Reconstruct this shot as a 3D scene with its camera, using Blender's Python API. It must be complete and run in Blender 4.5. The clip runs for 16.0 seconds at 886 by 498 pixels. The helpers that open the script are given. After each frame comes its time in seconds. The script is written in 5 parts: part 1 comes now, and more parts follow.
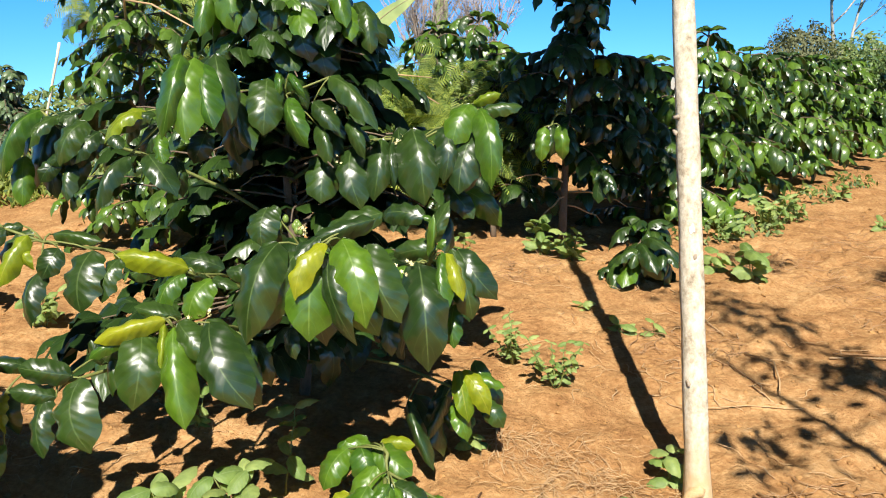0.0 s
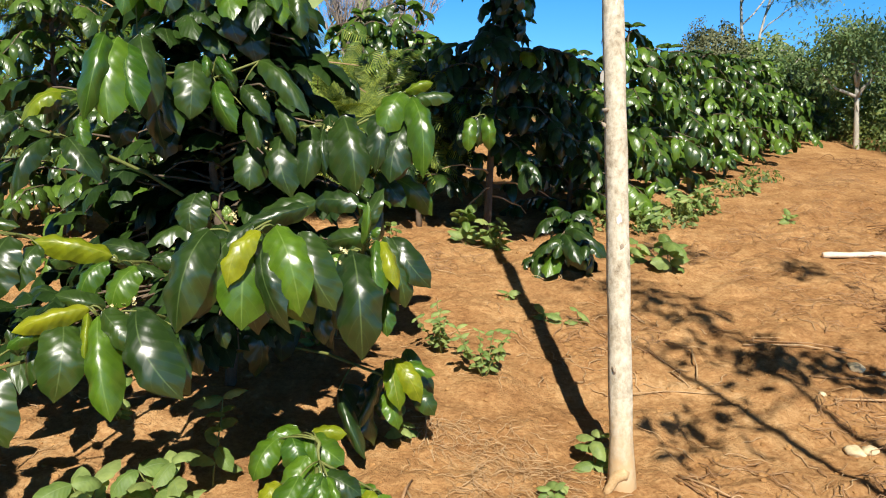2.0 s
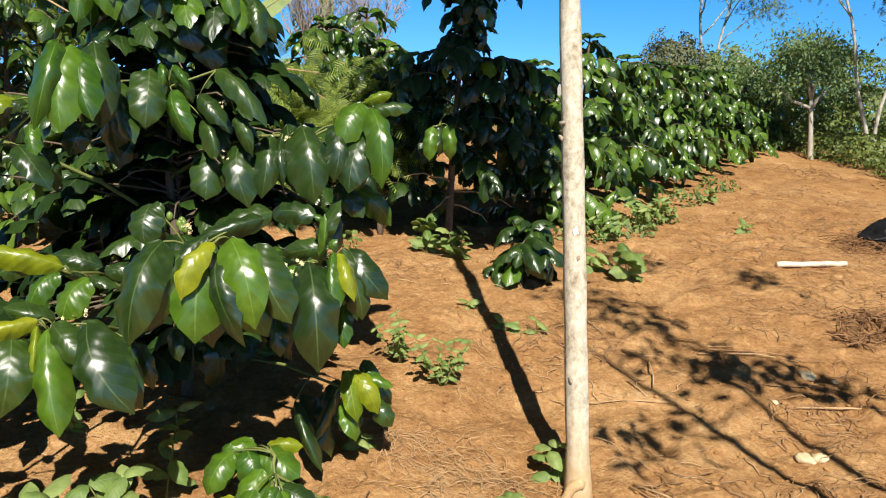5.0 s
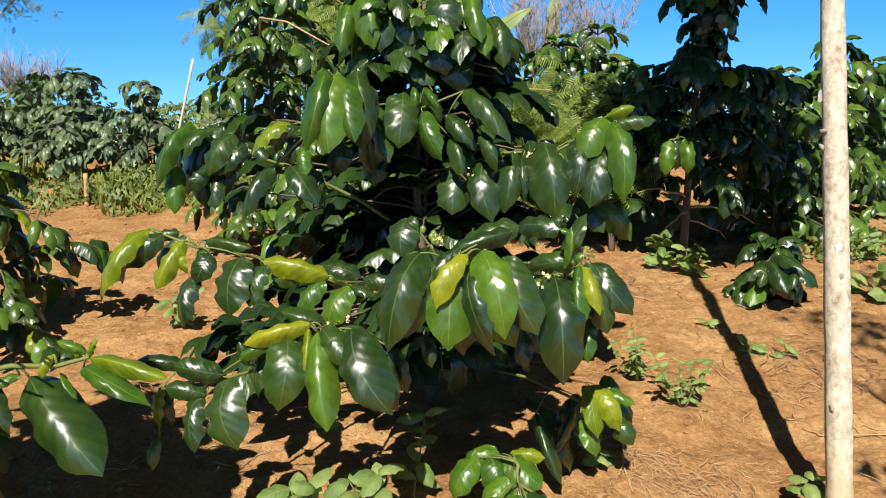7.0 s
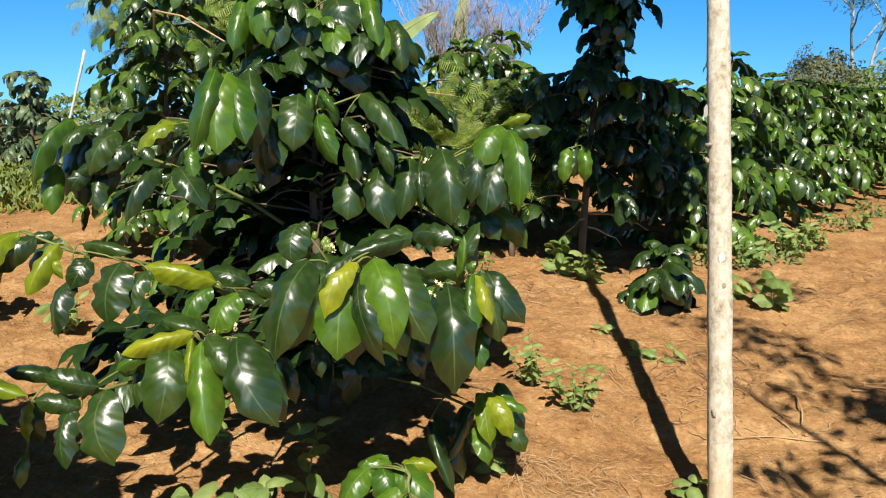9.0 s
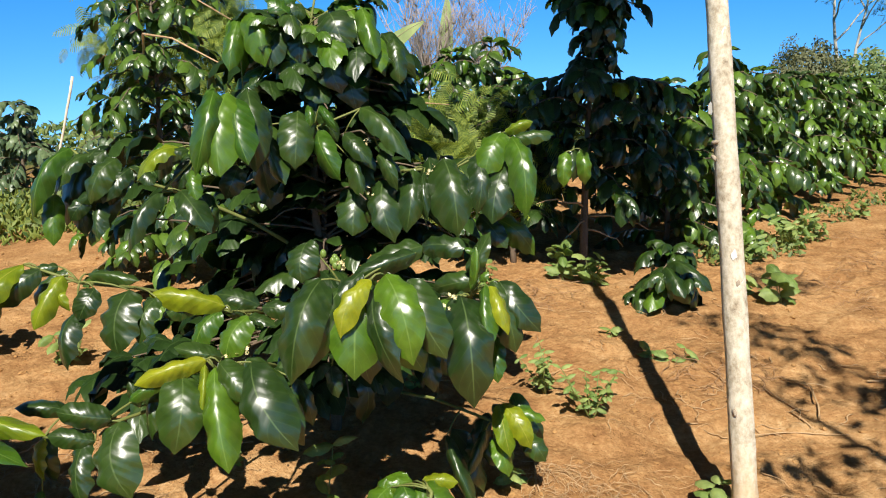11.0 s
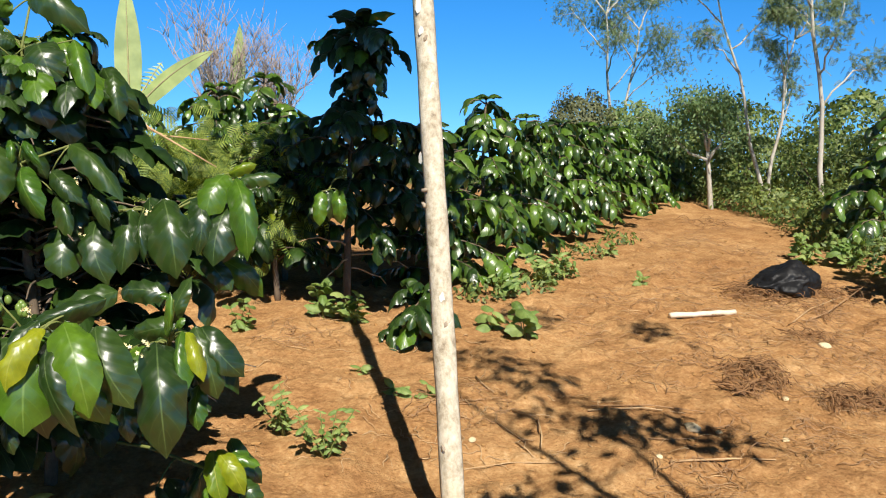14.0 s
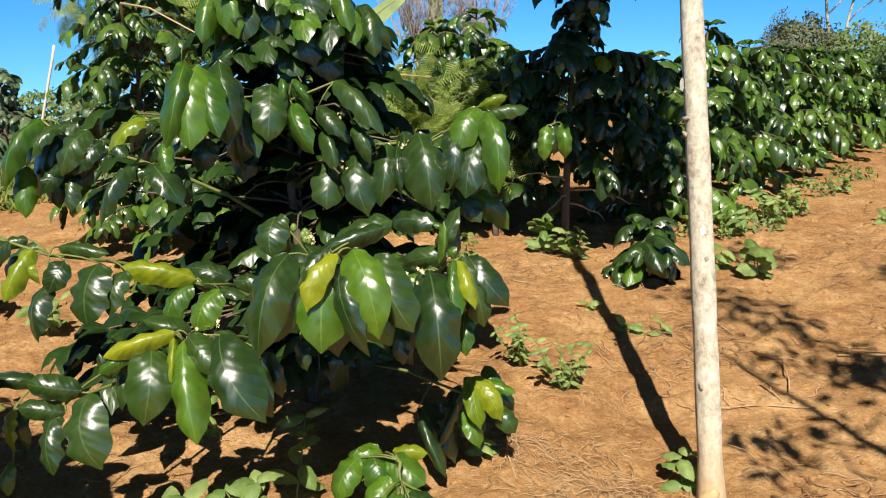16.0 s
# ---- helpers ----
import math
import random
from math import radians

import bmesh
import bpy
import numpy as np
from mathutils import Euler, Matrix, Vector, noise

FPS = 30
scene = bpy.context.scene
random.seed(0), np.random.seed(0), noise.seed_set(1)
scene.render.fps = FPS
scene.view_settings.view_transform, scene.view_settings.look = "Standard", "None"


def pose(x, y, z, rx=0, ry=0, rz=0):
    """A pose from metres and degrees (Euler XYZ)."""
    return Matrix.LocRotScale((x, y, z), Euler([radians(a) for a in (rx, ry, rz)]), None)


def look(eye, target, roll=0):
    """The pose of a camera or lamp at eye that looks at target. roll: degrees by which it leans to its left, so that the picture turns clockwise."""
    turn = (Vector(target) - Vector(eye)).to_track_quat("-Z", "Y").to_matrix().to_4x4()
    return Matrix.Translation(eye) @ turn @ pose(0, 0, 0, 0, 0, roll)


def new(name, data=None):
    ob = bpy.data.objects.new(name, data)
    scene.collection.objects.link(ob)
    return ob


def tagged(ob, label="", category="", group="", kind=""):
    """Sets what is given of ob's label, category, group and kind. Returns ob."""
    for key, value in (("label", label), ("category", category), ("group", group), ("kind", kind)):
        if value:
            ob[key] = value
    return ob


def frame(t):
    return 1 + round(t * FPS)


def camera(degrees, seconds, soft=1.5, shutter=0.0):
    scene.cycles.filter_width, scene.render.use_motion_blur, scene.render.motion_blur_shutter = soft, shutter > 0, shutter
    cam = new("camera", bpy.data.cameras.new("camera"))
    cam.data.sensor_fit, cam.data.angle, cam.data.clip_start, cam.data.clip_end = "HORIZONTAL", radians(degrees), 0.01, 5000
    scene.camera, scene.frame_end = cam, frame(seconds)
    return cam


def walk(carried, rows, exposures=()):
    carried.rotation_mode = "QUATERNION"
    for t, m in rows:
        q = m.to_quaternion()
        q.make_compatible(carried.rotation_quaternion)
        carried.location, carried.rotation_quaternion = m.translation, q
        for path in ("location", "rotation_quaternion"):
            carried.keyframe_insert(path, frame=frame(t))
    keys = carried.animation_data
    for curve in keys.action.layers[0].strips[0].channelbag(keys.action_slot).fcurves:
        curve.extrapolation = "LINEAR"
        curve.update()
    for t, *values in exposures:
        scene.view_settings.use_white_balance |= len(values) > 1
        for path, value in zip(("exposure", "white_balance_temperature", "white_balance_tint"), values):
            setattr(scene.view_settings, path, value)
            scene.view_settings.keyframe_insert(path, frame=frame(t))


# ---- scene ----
PATH = [
    (0, (-0.009, 0.003, 1.269), (0.004, 1.957, 0.845), -0.6),
    (0.5, (-0.021, 0.014, 1.263), (-0.04, 1.968, 0.837), -0.6),
    (1, (-0.037, 0.009, 1.266), (0.01, 1.965, 0.849), 0.2),
    (1.5, (-0.051, 0.023, 1.278), (0.077, 1.95, 0.761), 0.6),
    (2, (-0.044, 0.003, 1.264), (0.165, 1.941, 0.818), 1.0),
    (2.5, (-0.042, -0.006, 1.272), (0.239, 1.921, 0.815), 3.1),
    (3, (-0.015, -0.021, 1.263), (0.228, 1.868, 0.653), -1.4),
    (3.2, (-0.016, -0.02, 1.28), (0.213, 1.873, 0.678), -2.1),
    (5.3, (-0.029, 0.002, 1.28), (0.249, 1.954, 0.944), 2.4),
    (5.5, (-0.019, -0.02, 1.276), (0.204, 1.949, 1.006), 2.3),
    (6, (-0.065, -0.021, 1.283), (0.032, 1.952, 0.966), 1.0),
    (6.5, (-0.069, -0.004, 1.281), (-0.171, 1.952, 0.877), -0.2),
    (7, (-0.088, -0.018, 1.273), (-0.323, 1.93, 0.881), -0.9),
    (7.5, (-0.086, -0.023, 1.271), (-0.361, 1.917, 0.873), -1.3),
    (8, (-0.103, -0.031, 1.276), (-0.319, 1.915, 0.866), -0.3),
    (8.5, (-0.067, -0.014, 1.264), (-0.178, 1.941, 0.857), 1.7),
    (8.7, (-0.054, 0.002, 1.275), (-0.087, 1.961, 0.875), 1.9),
    (10.8, (-0.089, 0.036, 1.293), (-0.135, 2.007, 0.957), -2.8),
    (11, (-0.095, 0.041, 1.286), (-0.091, 2.007, 0.917), -1.8),
    (11.5, (-0.083, 0.074, 1.262), (-0.003, 2.044, 0.923), -1.5),
    (12, (-0.005, 0.094, 1.215), (0.186, 1.995, 0.624), 2.1),
    (12.5, (-0.014, 0.041, 1.274), (0.245, 1.964, 0.79), 2.6),
    (13, (0.029, 0.01, 1.301), (0.364, 1.965, 1.043), 4.1),
    (13.5, (0.134, -0.012, 1.317), (0.555, 1.919, 1.012), 2.2),
    (14, (0.146, -0.011, 1.316), (0.611, 1.911, 1.021), 0.6),
    (14.5, (0.138, 0.025, 1.296), (0.593, 1.944, 0.965), -0.4),
    (15, (0.068, 0.063, 1.288), (0.364, 1.996, 0.87), -1.1),
    (15.5, (-0.003, 0.054, 1.273), (0.072, 1.995, 0.798), -3.5),
    (16, (-0.042, 0.03, 1.294), (-0.02, 1.981, 0.857), -1.4),
]
cam = camera(56.7, 16.0, soft=1.1)
walk(cam, [(t, look(eye, target, roll)) for t, eye, target, roll in PATH], [(0.0, 0.94), (0.5, 0.92), (1.0, 0.72), (2.0, 0.65), (16.0, 0.65)])

# ---- world, sun ----
SUN_EL = radians(46)
world = bpy.data.worlds.new("clear_sky")
scene.world = world
world.use_nodes = True
wn = world.node_tree.nodes
wn.clear()
sky = wn.new("ShaderNodeTexSky")
sky.sky_type = "NISHITA"
sky.sun_disc = False
sky.sun_elevation = SUN_EL
sky.sun_rotation = radians(180)
sky.altitude = 1200
sky.air_density = 0.9
sky.dust_density = 0.0
sky.ozone_density = 4.0
sky_bg = wn.new("ShaderNodeBackground")
sky_bg.inputs["Strength"].default_value = 0.062
sky_out = wn.new("ShaderNodeOutputWorld")
sky_way = wn.new("ShaderNodeTexCoord")
sky_lift = wn.new("ShaderNodeVectorMath")
sky_lift.inputs[1].default_value = (0, 0, 0.14)
sky_unit = wn.new("ShaderNodeVectorMath")
sky_unit.operation = "NORMALIZE"
sky_deep = wn.new("ShaderNodeHueSaturation")
sky_pale = wn.new("ShaderNodeMapRange")
sky_pale.inputs["From Min"].default_value = 0.25
sky_pale.inputs["From Max"].default_value = 0.7
sky_pale.inputs["To Min"].default_value = 1.34
sky_pale.inputs["To Max"].default_value = 0.7
sky_high = wn.new("ShaderNodeSeparateXYZ")
sky_fall = wn.new("ShaderNodeMapRange")
sky_fall.inputs["From Min"].default_value = 0.15
sky_fall.inputs["From Max"].default_value = 0.44
sky_fall.inputs["To Min"].default_value = 0.126
sky_fall.inputs["To Max"].default_value = 0.014
for a, b in ((sky_way.outputs["Generated"], sky_high.inputs[0]), (sky_high.outputs["Z"], sky_fall.inputs["Value"]), (sky_high.outputs["Z"], sky_pale.inputs["Value"]), (sky_pale.outputs[0], sky_deep.inputs["Saturation"]), (sky_fall.outputs[0], sky_bg.inputs["Strength"])):
    world.node_tree.links.new(a, b)
for a, b in ((sky_way.outputs["Generated"], sky_lift.inputs[0]), (sky_lift.outputs[0], sky_unit.inputs[0]), (sky_unit.outputs[0], sky.inputs[0]), (sky.outputs[0], sky_deep.inputs["Color"]), (sky_deep.outputs[0], sky_bg.inputs[0])):
    world.node_tree.links.new(a, b)
world.node_tree.links.new(sky_bg.outputs[0], sky_out.inputs[0])

sun_data = bpy.data.lights.new("sun", "SUN")
sun_data.energy = 5.0
sun_data.angle = radians(0.5)
sun_data.color = (1.0, 0.94, 0.84)
sun = new("sun", sun_data)
sun.matrix_basis = look((0, 0, 0), (0.03 * math.cos(SUN_EL), math.cos(SUN_EL), -math.sin(SUN_EL)))


# ---- materials ----
def material(name, roughness=0.8, specular=0.5):
    m = bpy.data.materials.new(name)
    m.use_nodes = True
    b = m.node_tree.nodes["Principled BSDF"]
    b.inputs["Roughness"].default_value = roughness
    b.inputs["Specular IOR Level"].default_value = specular
    return m, m.node_tree.nodes, m.node_tree.links, b


def node(nodes, kind, **values):
    n = nodes.new(kind)
    for key, value in values.items():
        n.inputs[key.replace("_", " ")].default_value = value
    return n


def ramp(nodes, *stops):
    r = nodes.new("ShaderNodeValToRGB")
    e = r.color_ramp.elements
    while len(e) < len(stops):
        e.new(0.5)
    for slot, (place, colour) in zip(e, stops):
        slot.position, slot.color = place, (*colour, 1)
    return r


def leaf_material(name, dark, light, vein, roughness, translucent, island=False, coat=0.0, spec=0.5, grain=34.0, rough=0.07):
    """A leaf: random tone, pale midrib and side veins along the leaf's own UV, light passing through."""
    m, n, l, b = material(name, roughness, spec)
    if island:
        rnd = n.new("ShaderNodeNewGeometry").outputs["Random Per Island"]
    else:
        rnd = n.new("ShaderNodeObjectInfo").outputs["Random"]
    tone = ramp(n, (0.0, dark), (1.0, light))
    l.new(rnd, tone.inputs[0])
    uv = n.new("ShaderNodeTexCoord")
    sep = n.new("ShaderNodeSeparateXYZ")
    l.new(uv.outputs["UV"], sep.inputs[0])
    off = n.new("ShaderNodeMath")
    off.operation = "SUBTRACT"
    off.inputs[1].default_value = 0.5
    l.new(sep.outputs["X"], off.inputs[0])
    side = n.new("ShaderNodeMath")
    side.operation = "ABSOLUTE"
    l.new(off.outputs[0], side.inputs[0])
    rib = ramp(n, (0.0, (0.8, 0.8, 0.8)), (0.028, (0, 0, 0)))
    l.new(side.outputs[0], rib.inputs[0])
    lean = n.new("ShaderNodeMath")
    lean.operation = "MULTIPLY_ADD"
    lean.inputs[1].default_value = -0.42
    l.new(side.outputs[0], lean.inputs[0])
    l.new(sep.outputs["Y"], lean.inputs[2])
    often = n.new("ShaderNodeMath")
    often.operation = "MULTIPLY"
    often.inputs[1].default_value = 50.0
    l.new(lean.outputs[0], often.inputs[0])
    wave = n.new("ShaderNodeMath")
    wave.operation = "SINE"
    l.new(often.outputs[0], wave.inputs[0])
    vein_mask = ramp(n, (0.9, (0, 0, 0)), (1.0, (0.14, 0.14, 0.14)))
    l.new(wave.outputs[0], vein_mask.inputs[0])
    both = n.new("ShaderNodeMath")
    both.operation = "MAXIMUM"
    l.new(rib.outputs[0], both.inputs[0])
    l.new(vein_mask.outputs[0], both.inputs[1])
    blotch = node(n, "ShaderNodeTexNoise", Scale=grain, Detail=3.0)
    geo = n.new("ShaderNodeNewGeometry")
    l.new(geo.outputs["Position"], blotch.inputs["Vector"])
    patch = ramp(n, (0.35, (0.72, 0.75, 0.7)), (0.7, (1.15, 1.1, 1.05)))
    l.new(blotch.outputs[0], patch.inputs[0])
    mul = n.new("ShaderNodeMix")
    mul.data_type, mul.blend_type = "RGBA", "MULTIPLY"
    mul.inputs[0].default_value = 1.0
    l.new(tone.outputs[0], mul.inputs[6])
    l.new(patch.outputs[0], mul.inputs[7])
    mix = n.new("ShaderNodeMix")
    mix.data_type = "RGBA"
    l.new(both.outputs[0], mix.inputs[0])
    l.new(mul.outputs[2], mix.inputs[6])
    mix.inputs[7].default_value = (*vein, 1)
    l.new(mix.outputs[2], b.inputs["Base Color"])
    bump = node(n, "ShaderNodeBump", Strength=0.1, Distance=0.004)
    l.new(wave.outputs[0], bump.inputs["Height"])
    fine = node(n, "ShaderNodeBump", Strength=rough, Distance=0.004)
    l.new(blotch.outputs[0], fine.inputs["Height"])
    l.new(bump.outputs[0], fine.inputs["Normal"])
    l.new(fine.outputs[0], b.inputs["Normal"])
    b.inputs["Coat Weight"].default_value = coat
    b.inputs["Coat Roughness"].default_value = 0.28
    thin = n.new("ShaderNodeBsdfTranslucent")
    bright = node(n, "ShaderNodeHueSaturation", Saturation=1.15, Value=1.9)
    bright.inputs["Hue"].default_value = 0.485
    l.new(mix.outputs[2], bright.inputs["Color"])
    l.new(bright.outputs[0], thin.inputs[0])
    add = n.new("ShaderNodeMixShader")
    add.inputs[0].default_value = translucent
    l.new(b.outputs[0], add.inputs[1])
    l.new(thin.outputs[0], add.inputs[2])
    l.new(add.outputs[0], n["Material Output"].inputs[0])
    return m


OLD = ((0.013, 0.035, 0.005), (0.032, 0.068, 0.008), (0.09, 0.14, 0.04))
MID = ((0.035, 0.1, 0.006), (0.095, 0.19, 0.011), (0.16, 0.26, 0.05))
YOUNG = ((0.14, 0.22, 0.008), (0.29, 0.32, 0.012), (0.36, 0.37, 0.06))
LEAF_MATS = [
    leaf_material("coffee_leaf_dark", *OLD, 0.37, 0.05, coat=0.2, spec=0.8),
    leaf_material("coffee_leaf_green", *MID, 0.37, 0.18, coat=0.2, spec=0.8),
    leaf_material("coffee_leaf_flush", *YOUNG, 0.38, 0.25, coat=0.15, spec=0.65),
]
foliage_dark = leaf_material("coffee_foliage", (0.011, 0.034, 0.008), (0.11, 0.2, 0.022), (0.1, 0.17, 0.05), 0.34, 0.12, True, coat=0.2, spec=0.65)
# paler grey-green copy of coffee_foliage, with sunlit haze put into the colour
hazy_foliage = leaf_material("hazy_coffee_foliage", (0.05, 0.09, 0.045), (0.15, 0.21, 0.1), (0.16, 0.22, 0.1), 0.4, 0.12, True)
# darker, duller copy of coffee_foliage: shade inside and behind bushes put into its colour
foliage_shaded = leaf_material("coffee_foliage_shaded", (0.01, 0.027, 0.006), (0.028, 0.062, 0.01), (0.06, 0.1, 0.03), 0.42, 0.05, True, spec=0.35)
feather_mat = leaf_material("feathery_leaf", (0.07, 0.14, 0.02), (0.38, 0.44, 0.08), (0.12, 0.19, 0.05), 0.6, 0.3, True)
hedge_mat = leaf_material("hedge_leaf", (0.045, 0.1, 0.025), (0.24, 0.29, 0.075), (0.14, 0.2, 0.06), 0.55, 0.25, True)
brush_mat = leaf_material("brush_leaf", (0.09, 0.105, 0.05), (0.2, 0.21, 0.1), (0.14, 0.15, 0.06), 0.7, 0.2, True)
crown_mat = leaf_material("small_tree_leaf", (0.09, 0.16, 0.06), (0.2, 0.28, 0.11), (0.16, 0.24, 0.1), 0.6, 0.3, True)
tree_mat = leaf_material("shade_tree_leaf", (0.09, 0.14, 0.06), (0.2, 0.25, 0.12), (0.14, 0.2, 0.08), 0.6, 0.3, True)
grass_mat = leaf_material("grass_blade", (0.09, 0.15, 0.02), (0.28, 0.32, 0.06), (0.2, 0.24, 0.06), 0.6, 0.3, True)
weed_mat = leaf_material("weed_leaf", (0.14, 0.23, 0.05), (0.29, 0.37, 0.12), (0.22, 0.3, 0.12), 0.6, 0.25)
banana_mat = leaf_material("banana_leaf", (0.34, 0.44, 0.16), (0.46, 0.54, 0.24), (0.5, 0.55, 0.3), 0.5, 0.35, grain=4.0, rough=0.02)


def noise_material(name, stops, scale, roughness=0.85, bump=0.4, distance=0.01, stretch=(1, 1, 1), specular=0.3, fine=6.0):
    """A solid colour broken at two scales, with relief."""
    m, n, l, b = material(name, roughness, specular)
    coord = n.new("ShaderNodeNewGeometry")
    mapping = n.new("ShaderNodeMapping")
    mapping.inputs["Scale"].default_value = stretch
    l.new(coord.outputs["Position"], mapping.inputs[0])
    big = node(n, "ShaderNodeTexNoise", Scale=scale, Detail=6.0, Roughness=0.65)
    small = node(n, "ShaderNodeTexNoise", Scale=scale * fine, Detail=4.0, Roughness=0.7)
    for tex in (big, small):
        l.new(mapping.outputs[0], tex.inputs["Vector"])
    blend = n.new("ShaderNodeMath")
    blend.operation = "MULTIPLY_ADD"
    blend.inputs[1].default_value = 0.45
    l.new(small.outputs[0], blend.inputs[0])
    half = n.new("ShaderNodeMath")
    half.operation = "MULTIPLY"
    half.inputs[1].default_value = 0.55
    l.new(big.outputs[0], half.inputs[0])
    l.new(half.outputs[0], blend.inputs[2])
    colour = ramp(n, *stops)
    l.new(blend.outputs[0], colour.inputs[0])
    l.new(colour.outputs[0], b.inputs["Base Color"])
    relief = node(n, "ShaderNodeBump", Strength=bump, Distance=distance)
    l.new(blend.outputs[0], relief.inputs["Height"])
    l.new(relief.outputs[0], b.inputs["Normal"])
    return m


def field_edge(mat):
    """Bare soil in the field, green-brown growth on the land beyond it."""
    n, l = mat.node_tree.nodes, mat.node_tree.links
    b = n["Principled BSDF"]
    soil = b.inputs["Base Color"].links[0].from_socket
    geo = n.new("ShaderNodeNewGeometry")
    far = n.new("ShaderNodeVectorMath")
    far.operation = "DISTANCE"
    far.inputs[1].default_value = (0.6, 2.0, 0.4)
    l.new(geo.outputs["Position"], far.inputs[0])
    step = n.new("ShaderNodeMapRange")
    step.inputs["From Min"].default_value = 8.2
    step.inputs["From Max"].default_value = 9.6
    l.new(far.outputs["Value"], step.inputs["Value"])
    mix = n.new("ShaderNodeMix")
    mix.data_type = "RGBA"
    l.new(step.outputs[0], mix.inputs[0])
    l.new(soil, mix.inputs[6])
    mix.inputs[7].default_value = (0.07, 0.1, 0.03, 1)
    l.new(mix.outputs[2], b.inputs["Base Color"])
    return mat


def soil_material():
    """Dry crumbly earth: broad damp and dusty patches, lumps and grains, in colour and relief."""
    m, n, l, b = material("dry_red_soil", 0.95, 0.1)
    pos = n.new("ShaderNodeNewGeometry").outputs["Position"]
    levels = []
    for scale, detail, weight in ((1.3, 4.0, 0.3), (9.0, 5.0, 0.32), (55.0, 5.0, 0.38)):
        tex = node(n, "ShaderNodeTexNoise", Scale=scale, Detail=detail, Roughness=0.62)
        l.new(pos, tex.inputs["Vector"])
        scaled = n.new("ShaderNodeMath")
        scaled.operation = "MULTIPLY_ADD"
        scaled.inputs[1].default_value = weight
        l.new(tex.outputs[0], scaled.inputs[0])
        if levels:
            l.new(levels[-1], scaled.inputs[2])
        else:
            scaled.inputs[2].default_value = 0.0
        levels.append(scaled.outputs[0])
    colour = ramp(n, (0.33, (0.155, 0.073, 0.028)), (0.43, (0.288, 0.145, 0.057)), (0.51, (0.385, 0.21, 0.086)), (0.6, (0.5, 0.302, 0.136)), (0.7, (0.62, 0.43, 0.24)))
    l.new(levels[-1], colour.inputs[0])
    l.new(colour.outputs[0], b.inputs["Base Color"])
    lumps = node(n, "ShaderNodeTexNoise", Scale=26.0, Detail=9.0, Roughness=0.72)
    grains = node(n, "ShaderNodeTexVoronoi", Scale=85.0)
    for tex in (lumps, grains):
        l.new(pos, tex.inputs["Vector"])
    first = node(n, "ShaderNodeBump", Strength=0.7, Distance=0.025)
    l.new(lumps.outputs[0], first.inputs["Height"])
    second = node(n, "ShaderNodeBump", Strength=0.35, Distance=0.006)
    second.invert = True
    l.new(grains.outputs["Distance"], second.inputs["Height"])
    l.new(first.outputs[0], second.inputs["Normal"])
    l.new(second.outputs[0], b.inputs["Normal"])
    return m


soil_mat = field_edge(soil_material())
clod_mat = noise_material("soil_clod", ((0.3, (0.24, 0.118, 0.042)), (0.7, (0.46, 0.27, 0.11))), 9.0, 0.95, 0.6, 0.01, specular=0.1)
dust_mat = noise_material("dusty_bark", ((0.3, (0.36, 0.22, 0.1)), (0.5, (0.48, 0.33, 0.17)), (0.7, (0.6, 0.46, 0.28))), 22.0, 0.95, 0.6, 0.006, specular=0.1)
def dusted(mat, foot, top, colour):
    """Soil splashed on bark: ragged patches that thin out from foot to top."""
    n, l = mat.node_tree.nodes, mat.node_tree.links
    b = n["Principled BSDF"]
    bark = b.inputs["Base Color"].links[0].from_socket
    geo = n.new("ShaderNodeNewGeometry")
    sep = n.new("ShaderNodeSeparateXYZ")
    l.new(geo.outputs["Position"], sep.inputs[0])
    splash = node(n, "ShaderNodeTexNoise", Scale=24.0, Detail=6.0, Roughness=0.7)
    l.new(geo.outputs["Position"], splash.inputs["Vector"])
    high = n.new("ShaderNodeMath")
    high.operation = "MULTIPLY_ADD"
    high.inputs[1].default_value = (top - foot) * 1.3
    l.new(splash.outputs[0], high.inputs[0])
    l.new(sep.outputs["Z"], high.inputs[2])
    step = n.new("ShaderNodeMapRange")
    step.inputs["From Min"].default_value = foot + (top - foot) * 1.5
    step.inputs["From Max"].default_value = foot + (top - foot) * 0.75
    l.new(high.outputs[0], step.inputs["Value"])
    mix = n.new("ShaderNodeMix")
    mix.data_type = "RGBA"
    l.new(step.outputs[0], mix.inputs[0])
    l.new(bark, mix.inputs[6])
    mix.inputs[7].default_value = (*colour, 1)
    l.new(mix.outputs[2], b.inputs["Base Color"])
    return mat


pole_mat = dusted(noise_material("pale_bark", ((0.3, (0.22, 0.17, 0.11)), (0.42, (0.42, 0.36, 0.26)), (0.55, (0.58, 0.52, 0.4)), (0.7, (0.72, 0.67, 0.55))), 15.0, 0.8, 0.8, 0.005, (1, 1, 0.8), fine=4.0), 0.13, 0.42, (0.5, 0.35, 0.19))
knot_mat = noise_material("bark_knot", ((0.3, (0.2, 0.15, 0.1)), (0.7, (0.44, 0.37, 0.28))), 40.0, 0.85, 0.5, 0.003)
lichen_mat = noise_material("lichen", ((0.3, (0.62, 0.6, 0.5)), (0.7, (0.8, 0.78, 0.7))), 60.0, 0.9, 0.4, 0.002)
stem_mat = noise_material("coffee_bark", ((0.3, (0.07, 0.05, 0.035)), (0.7, (0.2, 0.15, 0.1))), 30.0, 0.85, 0.5, 0.003, (1, 1, 0.4))
twig_mat = noise_material("green_twig", ((0.3, (0.1, 0.12, 0.03)), (0.7, (0.22, 0.24, 0.07))), 40.0, 0.6, 0.3, 0.002)
